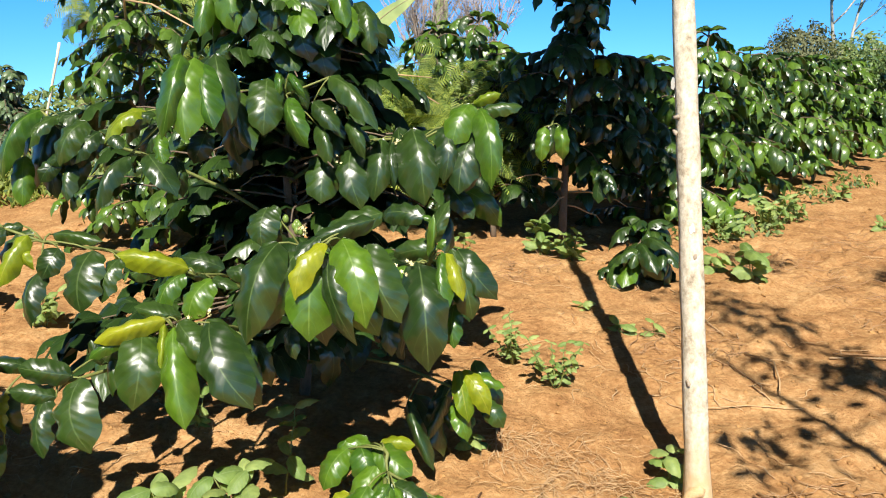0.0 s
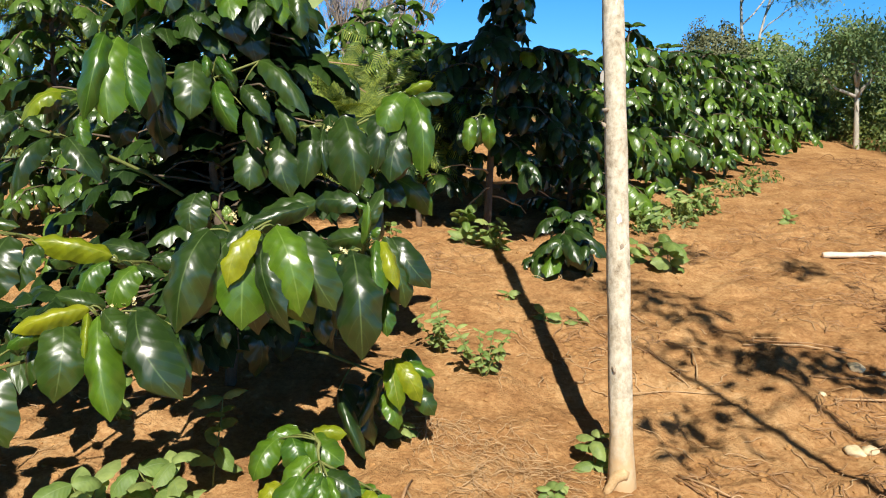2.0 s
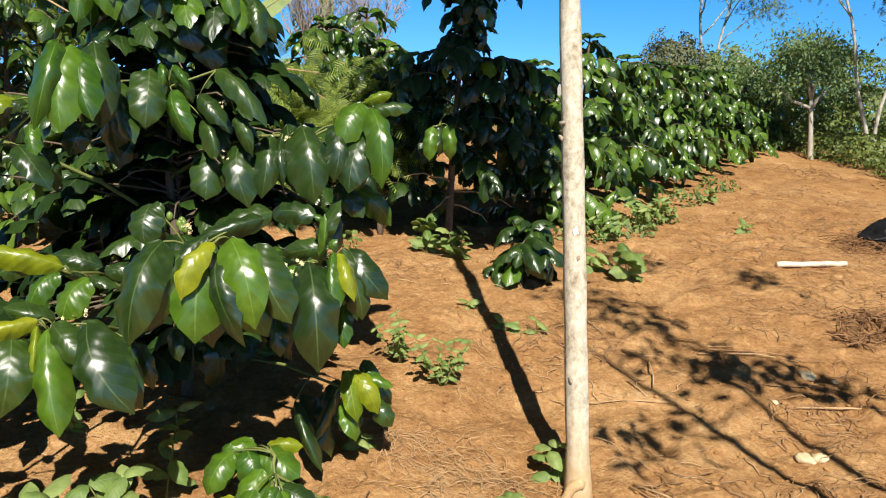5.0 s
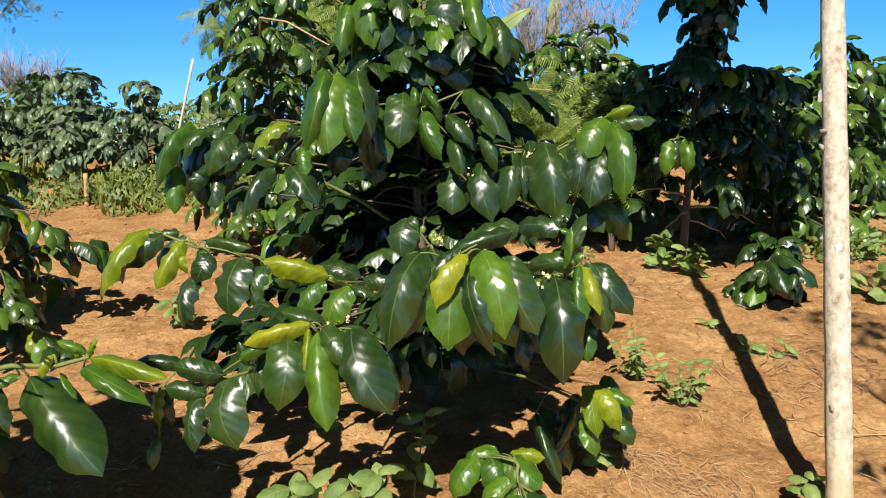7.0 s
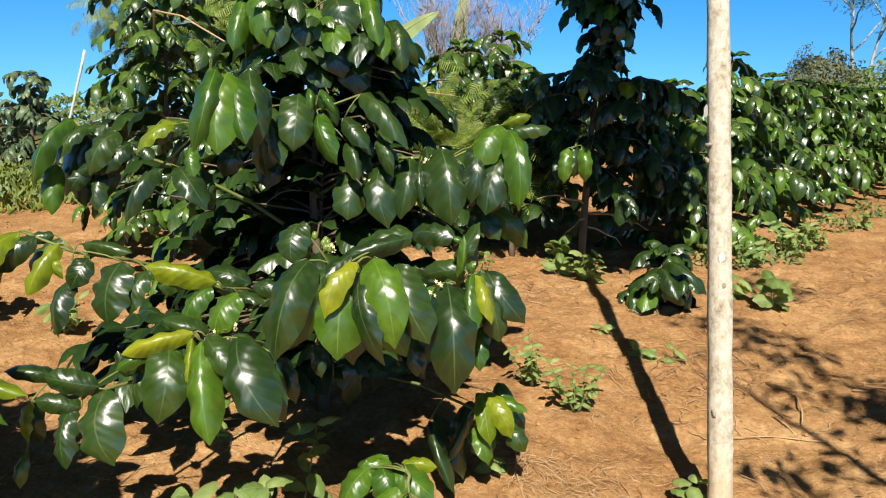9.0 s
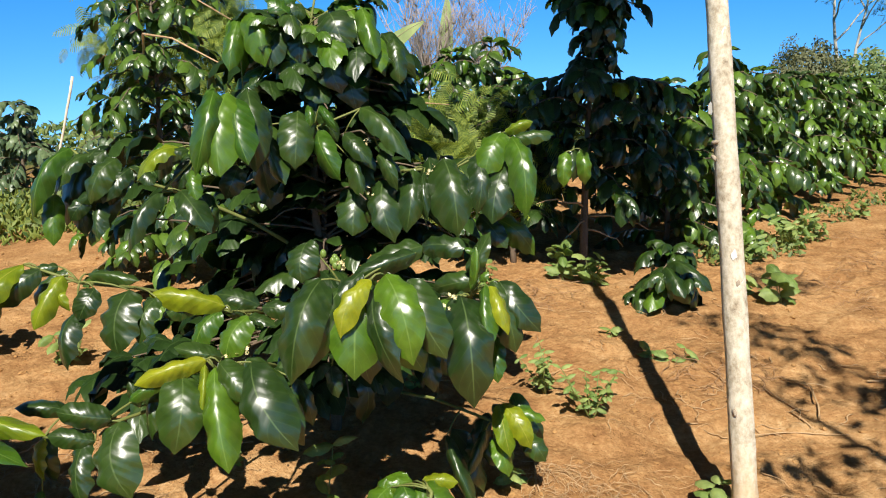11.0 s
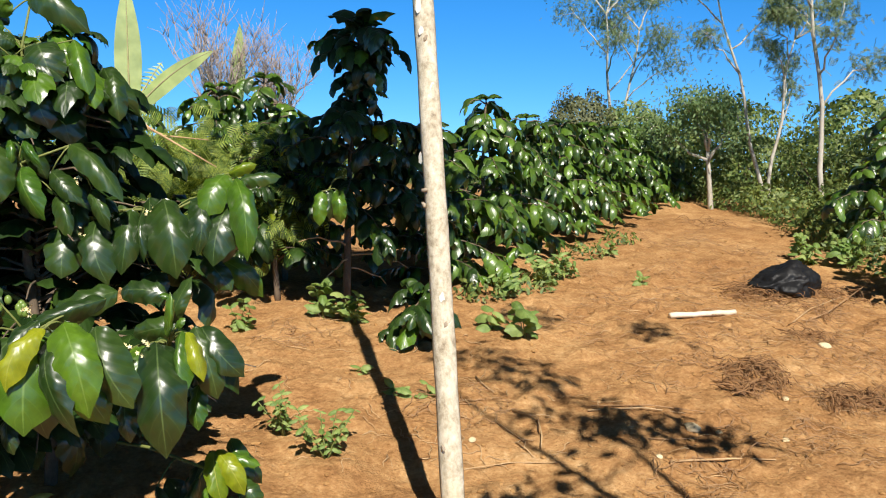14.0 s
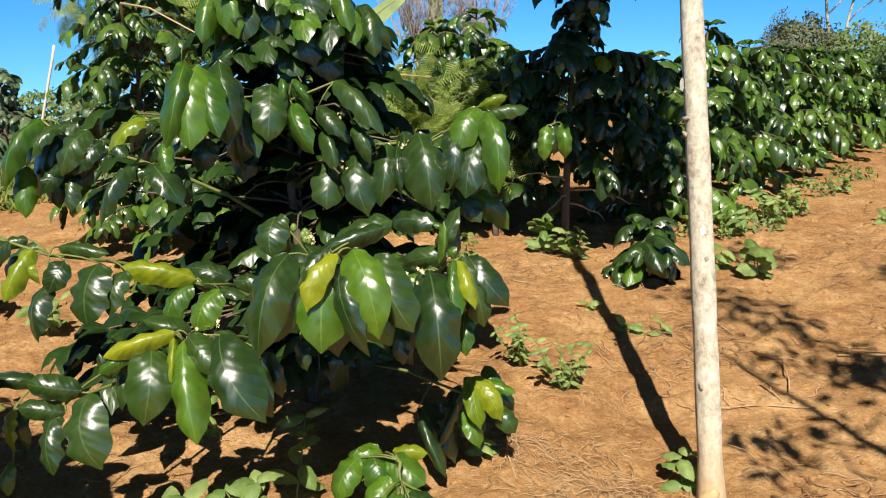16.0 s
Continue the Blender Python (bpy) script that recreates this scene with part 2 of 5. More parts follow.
tree_bark = noise_material("grey_bark", ((0.3, (0.28, 0.25, 0.2)), (0.7, (0.6, 0.56, 0.47))), 8.0, 0.85, 0.5, 0.01, (1, 1, 0.4))
straw_mat = noise_material("straw", ((0.3, (0.3, 0.17, 0.075)), (0.7, (0.6, 0.42, 0.23))), 30.0, 0.8, 0.3, 0.002)
dry_mat = noise_material("dead_weed", ((0.3, (0.2, 0.1, 0.045)), (0.7, (0.46, 0.29, 0.15))), 25.0, 0.9, 0.3, 0.002)
stick_mat = noise_material("peeled_wood", ((0.3, (0.52, 0.4, 0.28)), (0.7, (0.8, 0.7, 0.56))), 24.0, 0.75, 0.4, 0.003, (0.4, 1, 1))
stone_mat = noise_material("pale_stone", ((0.3, (0.5, 0.38, 0.2)), (0.7, (0.76, 0.64, 0.42))), 30.0, 0.85, 0.6, 0.006)
bag_mat = noise_material("black_plastic", ((0.3, (0.006, 0.006, 0.007)), (0.7, (0.014, 0.014, 0.015))), 20.0, 0.5, 0.4, 0.01, specular=0.3)
dry_twig_mat = noise_material("bare_twig", ((0.3, (0.24, 0.18, 0.15)), (0.7, (0.5, 0.42, 0.37))), 4.0, 0.9, 0.3, 0.01)
flower_mat = noise_material("coffee_flower", ((0.35, (0.66, 0.54, 0.2)), (0.65, (0.82, 0.76, 0.52))), 60.0, 0.6, 0.2, 0.001)
berry_mat = noise_material("green_berry", ((0.3, (0.09, 0.16, 0.03)), (0.7, (0.2, 0.28, 0.06))), 50.0, 0.35, 0.1, 0.001, specular=0.5)


# ---- mesh helpers ----
def inverse_base(ob):
    """What undoes the parent's place, so that parts are given in the world; part meshes themselves stand at the origin."""
    return Matrix.Translation(-ob.location) if ob.type == "EMPTY" else Matrix()


def thing(name, x, y, z, label, category, group="", kind=""):
    ob = new(name)
    ob.empty_display_size = 0.1
    ob.location = (x, y, z)
    return tagged(ob, label, category, group, kind)


def part(name, data, mat, parent, label="", kind="", at=None):
    """One mesh under its thing; data is a bmesh or a mesh; at: its pose in the world."""
    if isinstance(data, bmesh.types.BMesh):
        me = bpy.data.meshes.new(name)
        data.to_mesh(me)
        data.free()
        me.shade_smooth()
    else:
        me = data
    if mat and not me.materials:
        me.materials.append(mat)
    ob = new(name, me)
    if parent:
        ob.parent = parent
        ob.matrix_parent_inverse = inverse_base(parent)
    if at is not None:
        ob.matrix_basis = at
    return tagged(ob, label, kind=kind)


def mesh_of(name, verts, faces, mat, uvs=None, smooth=True):
    me = bpy.data.meshes.new(name)
    me.from_pydata([tuple(v) for v in verts] if len(verts) < 2000 else np.asarray(verts).tolist(), [], faces if isinstance(faces, list) else faces.tolist())
    if uvs is not None:
        layer = me.uv_layers.new(name="UVMap")
        index = np.empty(len(me.loops), dtype=np.int32)
        me.loops.foreach_get("vertex_index", index)
        layer.data.foreach_set("uv", np.asarray(uvs, dtype=np.float32)[index].ravel())
    if smooth:
        me.shade_smooth()
    if mat:
        me.materials.append(mat)
    return me


def tube_data(points, radii, sides=7):
    """A tapered round stem along points."""
    pts = [Vector(p) for p in points]
    verts, faces = [], []
    u = Vector((1, 0, 0))
    for i, p in enumerate(pts):
        d = (pts[min(i + 1, len(pts) - 1)] - pts[max(i - 1, 0)]).normalized()
        u = (u - d * u.dot(d))
        if u.length < 1e-3:
            u = d.orthogonal()
        u.normalize()
        v = d.cross(u)
        for k in range(sides):
            a = 2 * math.pi * k / sides
            verts.append(p + (u * math.cos(a) + v * math.sin(a)) * radii[i])
    for i in range(len(pts) - 1):
        for k in range(sides):
            a, b = i * sides + k, i * sides + (k + 1) % sides
            faces.append((a, b, b + sides, a + sides))
    faces.append(tuple(range(sides))[::-1])
    faces.append(tuple(range((len(pts) - 1) * sides, len(pts) * sides)))
    return verts, faces


def tube(name, points, radii, mat, sides=7):
    return mesh_of(name, *tube_data(points, radii, sides), mat)


def bent(a, b, sag, steps=6, wobble=0.0, rng=random):
    """Points from a to b, bowed by sag along z, with a little wander."""
    a, b = Vector(a), Vector(b)
    out = []
    for i in range(steps + 1):
        t = i / steps
        p = a.lerp(b, t) + Vector((0, 0, sag * 4 * t * (1 - t)))
        if 0 < i < steps and wobble:
            p += Vector([rng.uniform(-wobble, wobble) for _ in range(3)])
        out.append(p)
    return out


def leaf_template(along=8, across=4, arch=0.1, fold=0.12, ripple=0.03, phase=0.0, twist=0.0, tip=0.6, bend=0.0):
    """A leaf of length 1 and width 1 from its stalk at the origin to its drawn-out tip at y = 1, upper face to +z, with wavy margins."""
    verts, uvs, faces = [], [], []
    for i in range(along + 1):
        v = i / along
        body = max(1 - abs(2 * min(v / 0.97, 1) ** 0.95 - 1) ** 2.5, 0)
        drip = min(max((v - 0.82) / 0.18, 0), 1)
        w = max(0.5 * body ** (tip - 0.1) * (1 - 0.35 * drip * drip * (3 - 2 * drip)), 0.03 * (1 - v) + 0.012)
        for j in range(across + 1):
            s = 2 * j / across - 1
            side = 1.9 if s > 0 else 0.0
            edge = 1 + 0.05 * math.sin(19.0 * v + phase + side) * abs(s)
            x = s * w * edge + bend * v * (1 - v)
            z = arch * (4 * v * (1 - v) - 0.5 * v * v) + fold * abs(s * w) - 0.9 * (s * w) ** 2
            z += ripple * s * s * math.sin(2 * math.pi * (3.3 + 0.3 * math.sin(phase)) * v + phase + side) * min(1, 4 * (1 - v))
            z += twist * x * v
            verts.append((x, v, z))
            uvs.append((0.5 + s * 0.5, v))
    for i in range(along):
        for j in range(across):
            a = i * (across + 1) + j
            faces.append((a, a + 1, a + across + 2, a + across + 1))
    return np.array(verts), np.array(faces), np.array(uvs)


FORMS = [
    dict(arch=0.2, fold=0.1, ripple=0.041, phase=0.3, twist=0.15, bend=0.1, tip=0.62),
    dict(arch=0.26, fold=0.2, ripple=0.049, phase=1.7, twist=-0.2, bend=-0.14, tip=0.66),
    dict(arch=0.15, fold=0.06, ripple=0.046, phase=3.1, twist=0.1, tip=0.55),
    dict(arch=0.22, fold=0.2, ripple=0.038, phase=4.4, twist=0.3, bend=0.2, tip=0.7),
    dict(arch=0.3, fold=0.08, ripple=0.054, phase=5.2, twist=-0.1, tip=0.6, bend=-0.08),
    dict(arch=0.18, fold=0.16, ripple=0.062, phase=2.4, twist=0.05, tip=0.54, bend=0.06),
    dict(arch=0.24, fold=0.02, ripple=0.041, phase=0.9, twist=-0.25, tip=0.64, bend=0.14),
]
SHAPES = [leaf_template(6, 2, **form) for form in FORMS]
FINE = [leaf_template(16, 6, **form) for form in FORMS]
SMALL = leaf_template(along=4, across=2, arch=0.15, fold=0.2, ripple=0.0)
TINY = (np.array([(0, 0, 0), (0.5, 0.45, 0.06), (0, 1, -0.05), (-0.5, 0.45, 0.06)]), np.array([(0, 1, 2, 3)]), np.array([(0.5, 0), (1, 0.5), (0.5, 1), (0, 0.5)]))
LEAVES = [[mesh_of("leaf", *s[:2], mat, s[2]) for s in FINE] for mat in LEAF_MATS]


def leaf_pose(base, along, up, length, width):
    """A pose that lays a leaf template from base along a way, its upper face towards up."""
    y = Vector(along).normalized()
    x = y.cross(Vector(up))
    if x.length < 1e-3:
        x = y.orthogonal()
    x.normalize()
    z = x.cross(y)
    m = Matrix((x * width, y * length, z * length)).transposed().to_4x4()
    m.translation = base
    return m


def scatter(name, shapes, poses, mat, parent, label="", kind="stuff"):
    """Many small pieces joined into one mesh; each takes one of the shapes."""
    vs, fs, us, n = [], [], [], 0
    for i, m in enumerate(poses):
        v, f, u = shapes[i % len(shapes)]
        a = np.array(m)
        vs.append(v @ a[:3, :3].T + a[:3, 3])
        fs.append(f + n)
        us.append(u)
        n += len(v)
    me = mesh_of(name, np.concatenate(vs), np.concatenate(fs), mat, np.concatenate(us))
    return part(name, me, None, parent, label, kind)


# ---- ground ----
def lattice(x, y, seed):
    """Smooth value noise on arrays, -1 to 1."""
    xi, yi = np.floor(x).astype(np.int64), np.floor(y).astype(np.int64)
    fx, fy = x - xi, y - yi
    fx, fy = fx * fx * (3 - 2 * fx), fy * fy * (3 - 2 * fy)

    def h(a, b):
        k = (a * 374761393 + b * 668265263 + seed * 1442695041) & 0xFFFFFFFF
        k = ((k ^ (k >> 13)) * 1274126177) & 0xFFFFFFFF
        return ((k ^ (k >> 16)) & 0xFFFF) / 32767.5 - 1

    top = h(xi, yi) * (1 - fx) + h(xi + 1, yi) * fx
    low = h(xi, yi + 1) * (1 - fx) + h(xi + 1, yi + 1) * fx
    return top * (1 - fy) + low * fy


def lie(x, y):
    """The lie of the land: a gentle rise ahead that levels out to a crest and falls away."""
    x, y = np.asarray(x, float), np.asarray(y, float)
    rise = np.where(y < 4.5, 0.0762 * y, 0.0762 * 4.5 + 0.0762 * 3.2 * (1 - np.exp(-np.maximum(y - 4.5, 0) / 3.2)))
    side = -0.0102 * np.clip(x, -12, 12)
    fall = -0.08 * np.maximum(np.hypot(x, y) - 14, 0)
    return 0.0078 + np.maximum(rise, -0.3) + side + np.maximum(fall, -60)


def turned(x, y, k):
    c, d = math.cos(1.1 * k + 0.4), math.sin(1.1 * k + 0.4)
    return c * x - d * y, d * x + c * y


def relief(x, y):
    """Hoed ground: soft humps, then lumps and crumbs that stand up more than they sink."""
    z = 0.03 * lattice(*turned(x * 1.1, y * 1.1, 0), 3) + 0.02 * lattice(*turned(x * 3.3, y * 3.3, 1), 5)
    for k, (often, high, floor) in enumerate(((7.0, 0.014, -0.6), (13.0, 0.012, -0.3), (24.0, 0.009, -0.1), (41.0, 0.006, 0.0))):
        z = z + high * np.maximum(lattice(*turned(x * often, y * often, k + 2), 7 + 2 * k), floor)
    return z - 0.01


def ground_at(x, y):
    return float(lie(x, y) + relief(np.asarray(float(x)), np.asarray(float(y))))


def axis_steps(low, high, core, far, grow):
    mid = list(np.arange(low, high, core))
    out, step = [], core
    a = low
    while a > -far:
        step *= grow
        a -= step
        out.append(a)
    up, step, a = [], core, mid[-1]
    while a < far:
        step *= grow
        a += step
        up.append(a)
    return np.array(out[::-1] + mid + up)


gx = axis_steps(-1.6, 3.6, 0.0135, 900, 1.06)
gy = axis_steps(1.35, 4.6, 0.0135, 900, 1.06)
mx, my = np.meshgrid(gx, gy)
fade = np.clip((30 - np.hypot(mx, my)) / 20, 0, 1)
mz = lie(mx, my) + relief(mx, my) * fade
idx = np.arange(mx.size).reshape(mx.shape)
quads = np.stack([idx[:-1, :-1], idx[:-1, 1:], idx[1:, 1:], idx[1:, :-1]], -1).reshape(-1, 4)
ground = new("ground", mesh_of("ground", np.stack([mx, my, mz], -1).reshape(-1, 3), quads, soil_mat))
tagged(ground, "dry reddish-brown bare soil, crumbly and uneven", "ground", kind="structure")


# ---- coffee plants ----
def coffee_leaf(parent, base, along, up, length, width, age, rng):
    me = LEAVES[age][rng.randrange(len(SHAPES))]
    return part("leaf", me, None, parent, at=leaf_pose(base, along, up, length, width))


def branch_leaves(points, rng, size, start=0.2, gap=0.06, droop=0.9, branch=None):
    """Opposite leaves along an arching branch: base, way, upper side, length, width."""
    out = []
    pts = [Vector(p) for p in points]
    lens = [0]
    for a, b in zip(pts, pts[1:]):
        lens.append(lens[-1] + (b - a).length)
    d = lens[-1] * start
    while d < lens[-1] + 0.001:
        k = max(i for i in range(len(lens) - 1) if lens[i] <= d)
        f = (d - lens[k]) / max(lens[k + 1] - lens[k], 1e-6)
        p, way = pts[k].lerp(pts[k + 1], f), (pts[k + 1] - pts[k]).normalized()
        side = way.cross(Vector((0, 0, 1))).normalized()
        for s in (-1, 1):
            if rng.random() < 0.2:
                continue
            along = way * rng.uniform(0.05, 0.9) + side * s * rng.uniform(0.3, 1.1) + Vector((0, 0, -droop * rng.uniform(0.15, 1.7)))
            up = Vector((0, 0, 1)) + way * 0.7 + side * s * 0.5 + Vector([rng.uniform(-0.5, 0.5) for _ in range(3)])
            length = size * rng.uniform(0.6, 1.18)
            out.append((branch, p, along, up, length, length * rng.uniform(0.37, 0.5)))
        d += gap * rng.uniform(0.8, 1.25)
    tipway = (pts[-1] - pts[-2]).normalized()
    for s in (-1, 1):
        side = tipway.cross(Vector((0, 0, 1))).normalized()
        out.append((branch, pts[-1], tipway + side * s * 0.5 + Vector((0, 0, -0.2)), Vector((0, 0, 1)) + tipway * 0.4, size * 0.55, size * 0.24))
    return out


def coffee_bush(x, y, height, spread, label, seed, size=0.16, tiers=9, single=0, ages=(0.82, 0.97), group="coffee plants", lean=(0, 0), low=0.18, shoot=0.0, gap=0.05, taper=0.72, mat=None):
    """A coffee plant: stem, arching side branches in crossed pairs, hanging leaves. single: how many leaves are pieces of their own."""
    rng = random.Random(seed)
    z = ground_at(x, y)
    bush = thing("coffee_bush", x, y, z, label, "coffee plant", group)
    stem = [Vector((x + lean[0] * t + 0.012 * math.sin(5 * t + seed), y + lean[1] * t, z - 0.04 + (height + 0.04) * t)) for t in [i / 9 for i in range(10)]]
    trunk = part("trunk", tube("trunk", stem, [0.021 * (1 - 0.75 * i / 9) * (0.6 + height * 0.35) for i in range(10)], stem_mat, 8), None, bush)
    specs = []
    for k in range(tiers):
        t = low + (0.97 - low) * k / (tiers - 1)
        p = stem[0].lerp(stem[-1], t)
        for h in range(2):
            a = k * 1.9 + h * math.pi + rng.uniform(-0.5, 0.5)
            r = spread * (1 - taper * max(t - 0.35, 0) / 0.65) * rng.uniform(0.75, 1.1)
            if shoot and t > 1 - shoot:
                r = min(r, 0.1 + 0.12 * (t > 0.9))
            d = Vector((math.cos(a), math.sin(a), 0))
            end = p + d * r + Vector((0, 0, r * rng.uniform(-0.3, 0.15)))
            pts = bent(p, end, r * rng.uniform(0.12, 0.25), 5, 0.008, rng)
            twig = part("branch", tube("branch", pts, [0.0065 - 0.0009 * i for i in range(6)], stem_mat, 5), None, bush)
            specs += branch_leaves(pts, rng, size, 0.16, gap, branch=twig)
    for k in range(6):
        a = k * 2.1
        d = Vector((math.cos(a), math.sin(a), 0.2))
        specs.append((trunk, stem[-1], d, Vector((0, 0, 1)), size * 0.8, size * 0.36))
    fill_leaves(bush, specs, single, ages, rng, mat or foliage_dark)
    return bush


def fill_leaves(bush, specs, single, ages, rng, mat):
    rng.shuffle(specs)
    for spec in specs[:single]:
        r = rng.random()
        coffee_leaf(spec[0], *spec[1:], 0 if r < ages[0] else 1 if r < ages[1] else 2, rng)
    rest = specs[single:]
    if rest:
        scatter("foliage", SHAPES, [leaf_pose(*s[1:]) for s in rest], mat, bush)


def blossom(parent, place, rng, n=9, size=0.0062, spread=0.016):
    """A knot of white buds and open flowers at a leaf joint."""
    bm = bmesh.new()
    for _ in range(n):
        c = Vector(place) + Vector([rng.uniform(-spread, spread) for _ in range(3)])
        way = Vector([rng.uniform(-1, 1), rng.uniform(-1.2, 0.2), rng.uniform(-0.2, 1)]).normalized()
        for k in range(5):
            m = Matrix.Translation(c) @ way.to_track_quat("Z", "Y").to_matrix().to_4x4() @ Matrix.Rotation(k * 1.257, 4, "Z")
            pts = [m @ Vector(q) for q in ((0, 0, 0), (size * 0.3, size * 0.5, size * 0.25), (0, size, size * 0.3), (-size * 0.3, size * 0.5, size * 0.25))]
            bm.faces.new([bm.verts.new(q) for q in pts])
    return part("blossom", bm, flower_mat, parent, "white and cream coffee blossom")


def berries(parent, place, rng, n=5, r=0.007):
    """Green coffee cherries crowded at a joint, each by itself."""
    bm = bmesh.new()
    bmesh.ops.create_icosphere(bm, subdivisions=2, radius=r)
    me = bpy.data.meshes.new("berry")
    bm.to_mesh(me)
    bm.free()
    me.shade_smooth()
    me.materials.append(berry_mat)
    for _ in range(n):
        m = Matrix.Translation(Vector(place) + Vector([rng.uniform(-0.016, 0.016) for _ in range(3)])) @ Matrix.Diagonal((0.9, 0.9, rng.uniform(1.05, 1.3), 1))
        part("berry", me, None, parent, "small green coffee berry", at=m)


CROWN_FRONT = [
    (-0.243, 1.690, 0.917, -0.306, 1.627, 0.822, 0.042, 2),
    (-0.214, 1.720, 0.920, -0.159, 1.622, 0.765, 0.082, 1),
    (-0.271, 1.740, 0.896, -0.280, 1.638, 0.730, 0.106, 1),
    (-0.238, 1.735, 0.893, -0.193, 1.628, 0.723, 0.068, 0),
    (-0.307, 1.720, 0.896, -0.396, 1.626, 0.752, 0.072, 0),
    (-0.348, 1.720, 0.914, -0.409, 1.610, 0.739, 0.086, 0),
    (-0.404, 1.900, 0.961, -0.415, 1.854, 0.883, 0.072, 0),
    (-0.152, 1.850, 0.940, -0.291, 1.798, 0.899, 0.043, 0),
    (-0.348, 1.800, 0.699, -0.334, 1.764, 0.639, 0.035, 0),
    (-0.398, 1.800, 0.818, -0.420, 1.733, 0.707, 0.049, 0),
]
FRONT_SIDE = [
    (-0.054, 1.870, 0.832, -0.033, 1.739, 0.627, 0.101, 0),
    (0.001, 1.850, 0.861, 0.003, 1.776, 0.742, 0.038, 1),
    (0.012, 1.850, 0.857, 0.048, 1.791, 0.766, 0.038, 2),
    (-0.087, 1.920, 0.813, -0.112, 1.851, 0.701, 0.061, 1),
    (-0.029, 1.850, 0.850, -0.017, 1.827, 0.947, 0.018, 1),
    (-0.128, 1.950, 0.700, -0.126, 1.889, 0.601, 0.046, 0),
    (0.032, 1.930, 0.713, 0.025, 1.874, 0.624, 0.042, 1),
    (-0.026, 1.920, 0.809, 0.015, 1.875, 0.742, 0.053, 0),
    (-0.010, 1.850, 0.869, 0.009, 1.843, 0.891, 0.018, 1),
    (-0.016, 1.870, 0.928, -0.042, 1.863, 0.943, 0.016, 1),
]
LOW_FRONT = [
    (-0.660, 1.730, 0.714, -0.662, 1.647, 0.575, 0.090, 0),
    (-0.609, 1.730, 0.734, -0.608, 1.676, 0.643, 0.021, 2),
    (-0.590, 1.730, 0.726, -0.550, 1.618, 0.544, 0.070, 1),
    (-0.578, 1.730, 0.737, -0.491, 1.678, 0.665, 0.059, 0),
    (-0.510, 1.730, 0.736, -0.414, 1.629, 0.581, 0.089, 0),
    (-0.605, 1.730, 0.745, -0.744, 1.682, 0.713, 0.040, 2),
    (-0.580, 1.760, 0.740, -0.672, 1.736, 0.770, 0.036, 0),
    (-0.541, 1.800, 0.607, -0.450, 1.746, 0.535, 0.052, 0),
    (-0.723, 1.800, 0.674, -0.748, 1.737, 0.568, 0.052, 0),
    (-0.443, 1.850, 0.653, -0.397, 1.796, 0.567, 0.038, 0),
    (-0.632, 1.730, 0.732, -0.681, 1.715, 0.726, 0.024, 2),
]
MID_FRONT = [
    (-0.624, 1.980, 0.798, -0.784, 1.939, 0.846, 0.054, 2),
    (-0.635, 1.980, 0.786, -0.693, 1.932, 0.714, 0.054, 1),
    (-0.569, 1.980, 0.771, -0.621, 1.925, 0.686, 0.073, 1),
    (-0.682, 1.980, 0.809, -0.764, 1.951, 0.788, 0.046, 0),
    (-0.569, 1.980, 0.771, -0.503, 1.958, 0.754, 0.030, 0),
    (-0.594, 2.020, 0.754, -0.648, 2.002, 0.803, 0.028, 0),
]
LEFT_ARM = [
    (-0.970, 1.900, 0.903, -1.021, 1.836, 0.799, 0.046, 2),
    (-1.056, 1.900, 0.932, -1.155, 1.803, 0.780, 0.059, 2),
    (-1.021, 1.900, 0.918, -1.099, 1.850, 0.847, 0.052, 0),
    (-0.980, 1.900, 0.877, -0.957, 1.872, 0.828, 0.026, 2),
    (-0.901, 1.900, 0.870, -0.930, 1.862, 0.808, 0.055, 0),
    (-0.947, 1.900, 0.816, -0.962, 1.834, 0.703, 0.065, 0),
    (-0.821, 1.900, 0.864, -0.840, 1.828, 0.740, 0.094, 0),
    (-0.760, 1.900, 0.844, -0.794, 1.847, 0.756, 0.052, 0),
    (-0.926, 1.930, 0.898, -0.804, 1.901, 0.889, 0.035, 0),
    (-0.988, 1.920, 0.921, -1.055, 1.899, 0.910, 0.029, 0),
]
LOW_ARM = [
    (-0.799, 1.720, 0.615, -0.771, 1.639, 0.479, 0.092, 0),
    (-0.880, 1.720, 0.571, -0.877, 1.655, 0.460, 0.052, 0),
    (-0.819, 1.720, 0.621, -0.921, 1.695, 0.649, 0.054, 0),
    (-0.858, 1.720, 0.571, -0.947, 1.698, 0.597, 0.043, 0),
    (-0.970, 1.720, 0.582, -0.962, 1.676, 0.507, 0.036, 2),
    (-0.987, 1.720, 0.459, -0.992, 1.683, 0.396, 0.026, 1),
    (-0.943, 1.800, 0.611, -1.051, 1.773, 0.635, 0.040, 0),
    (-0.698, 1.720, 0.697, -0.765, 1.693, 0.672, 0.026, 1),
    (-0.787, 1.800, 0.615, -0.799, 1.787, 0.677, 0.025, 0),
]
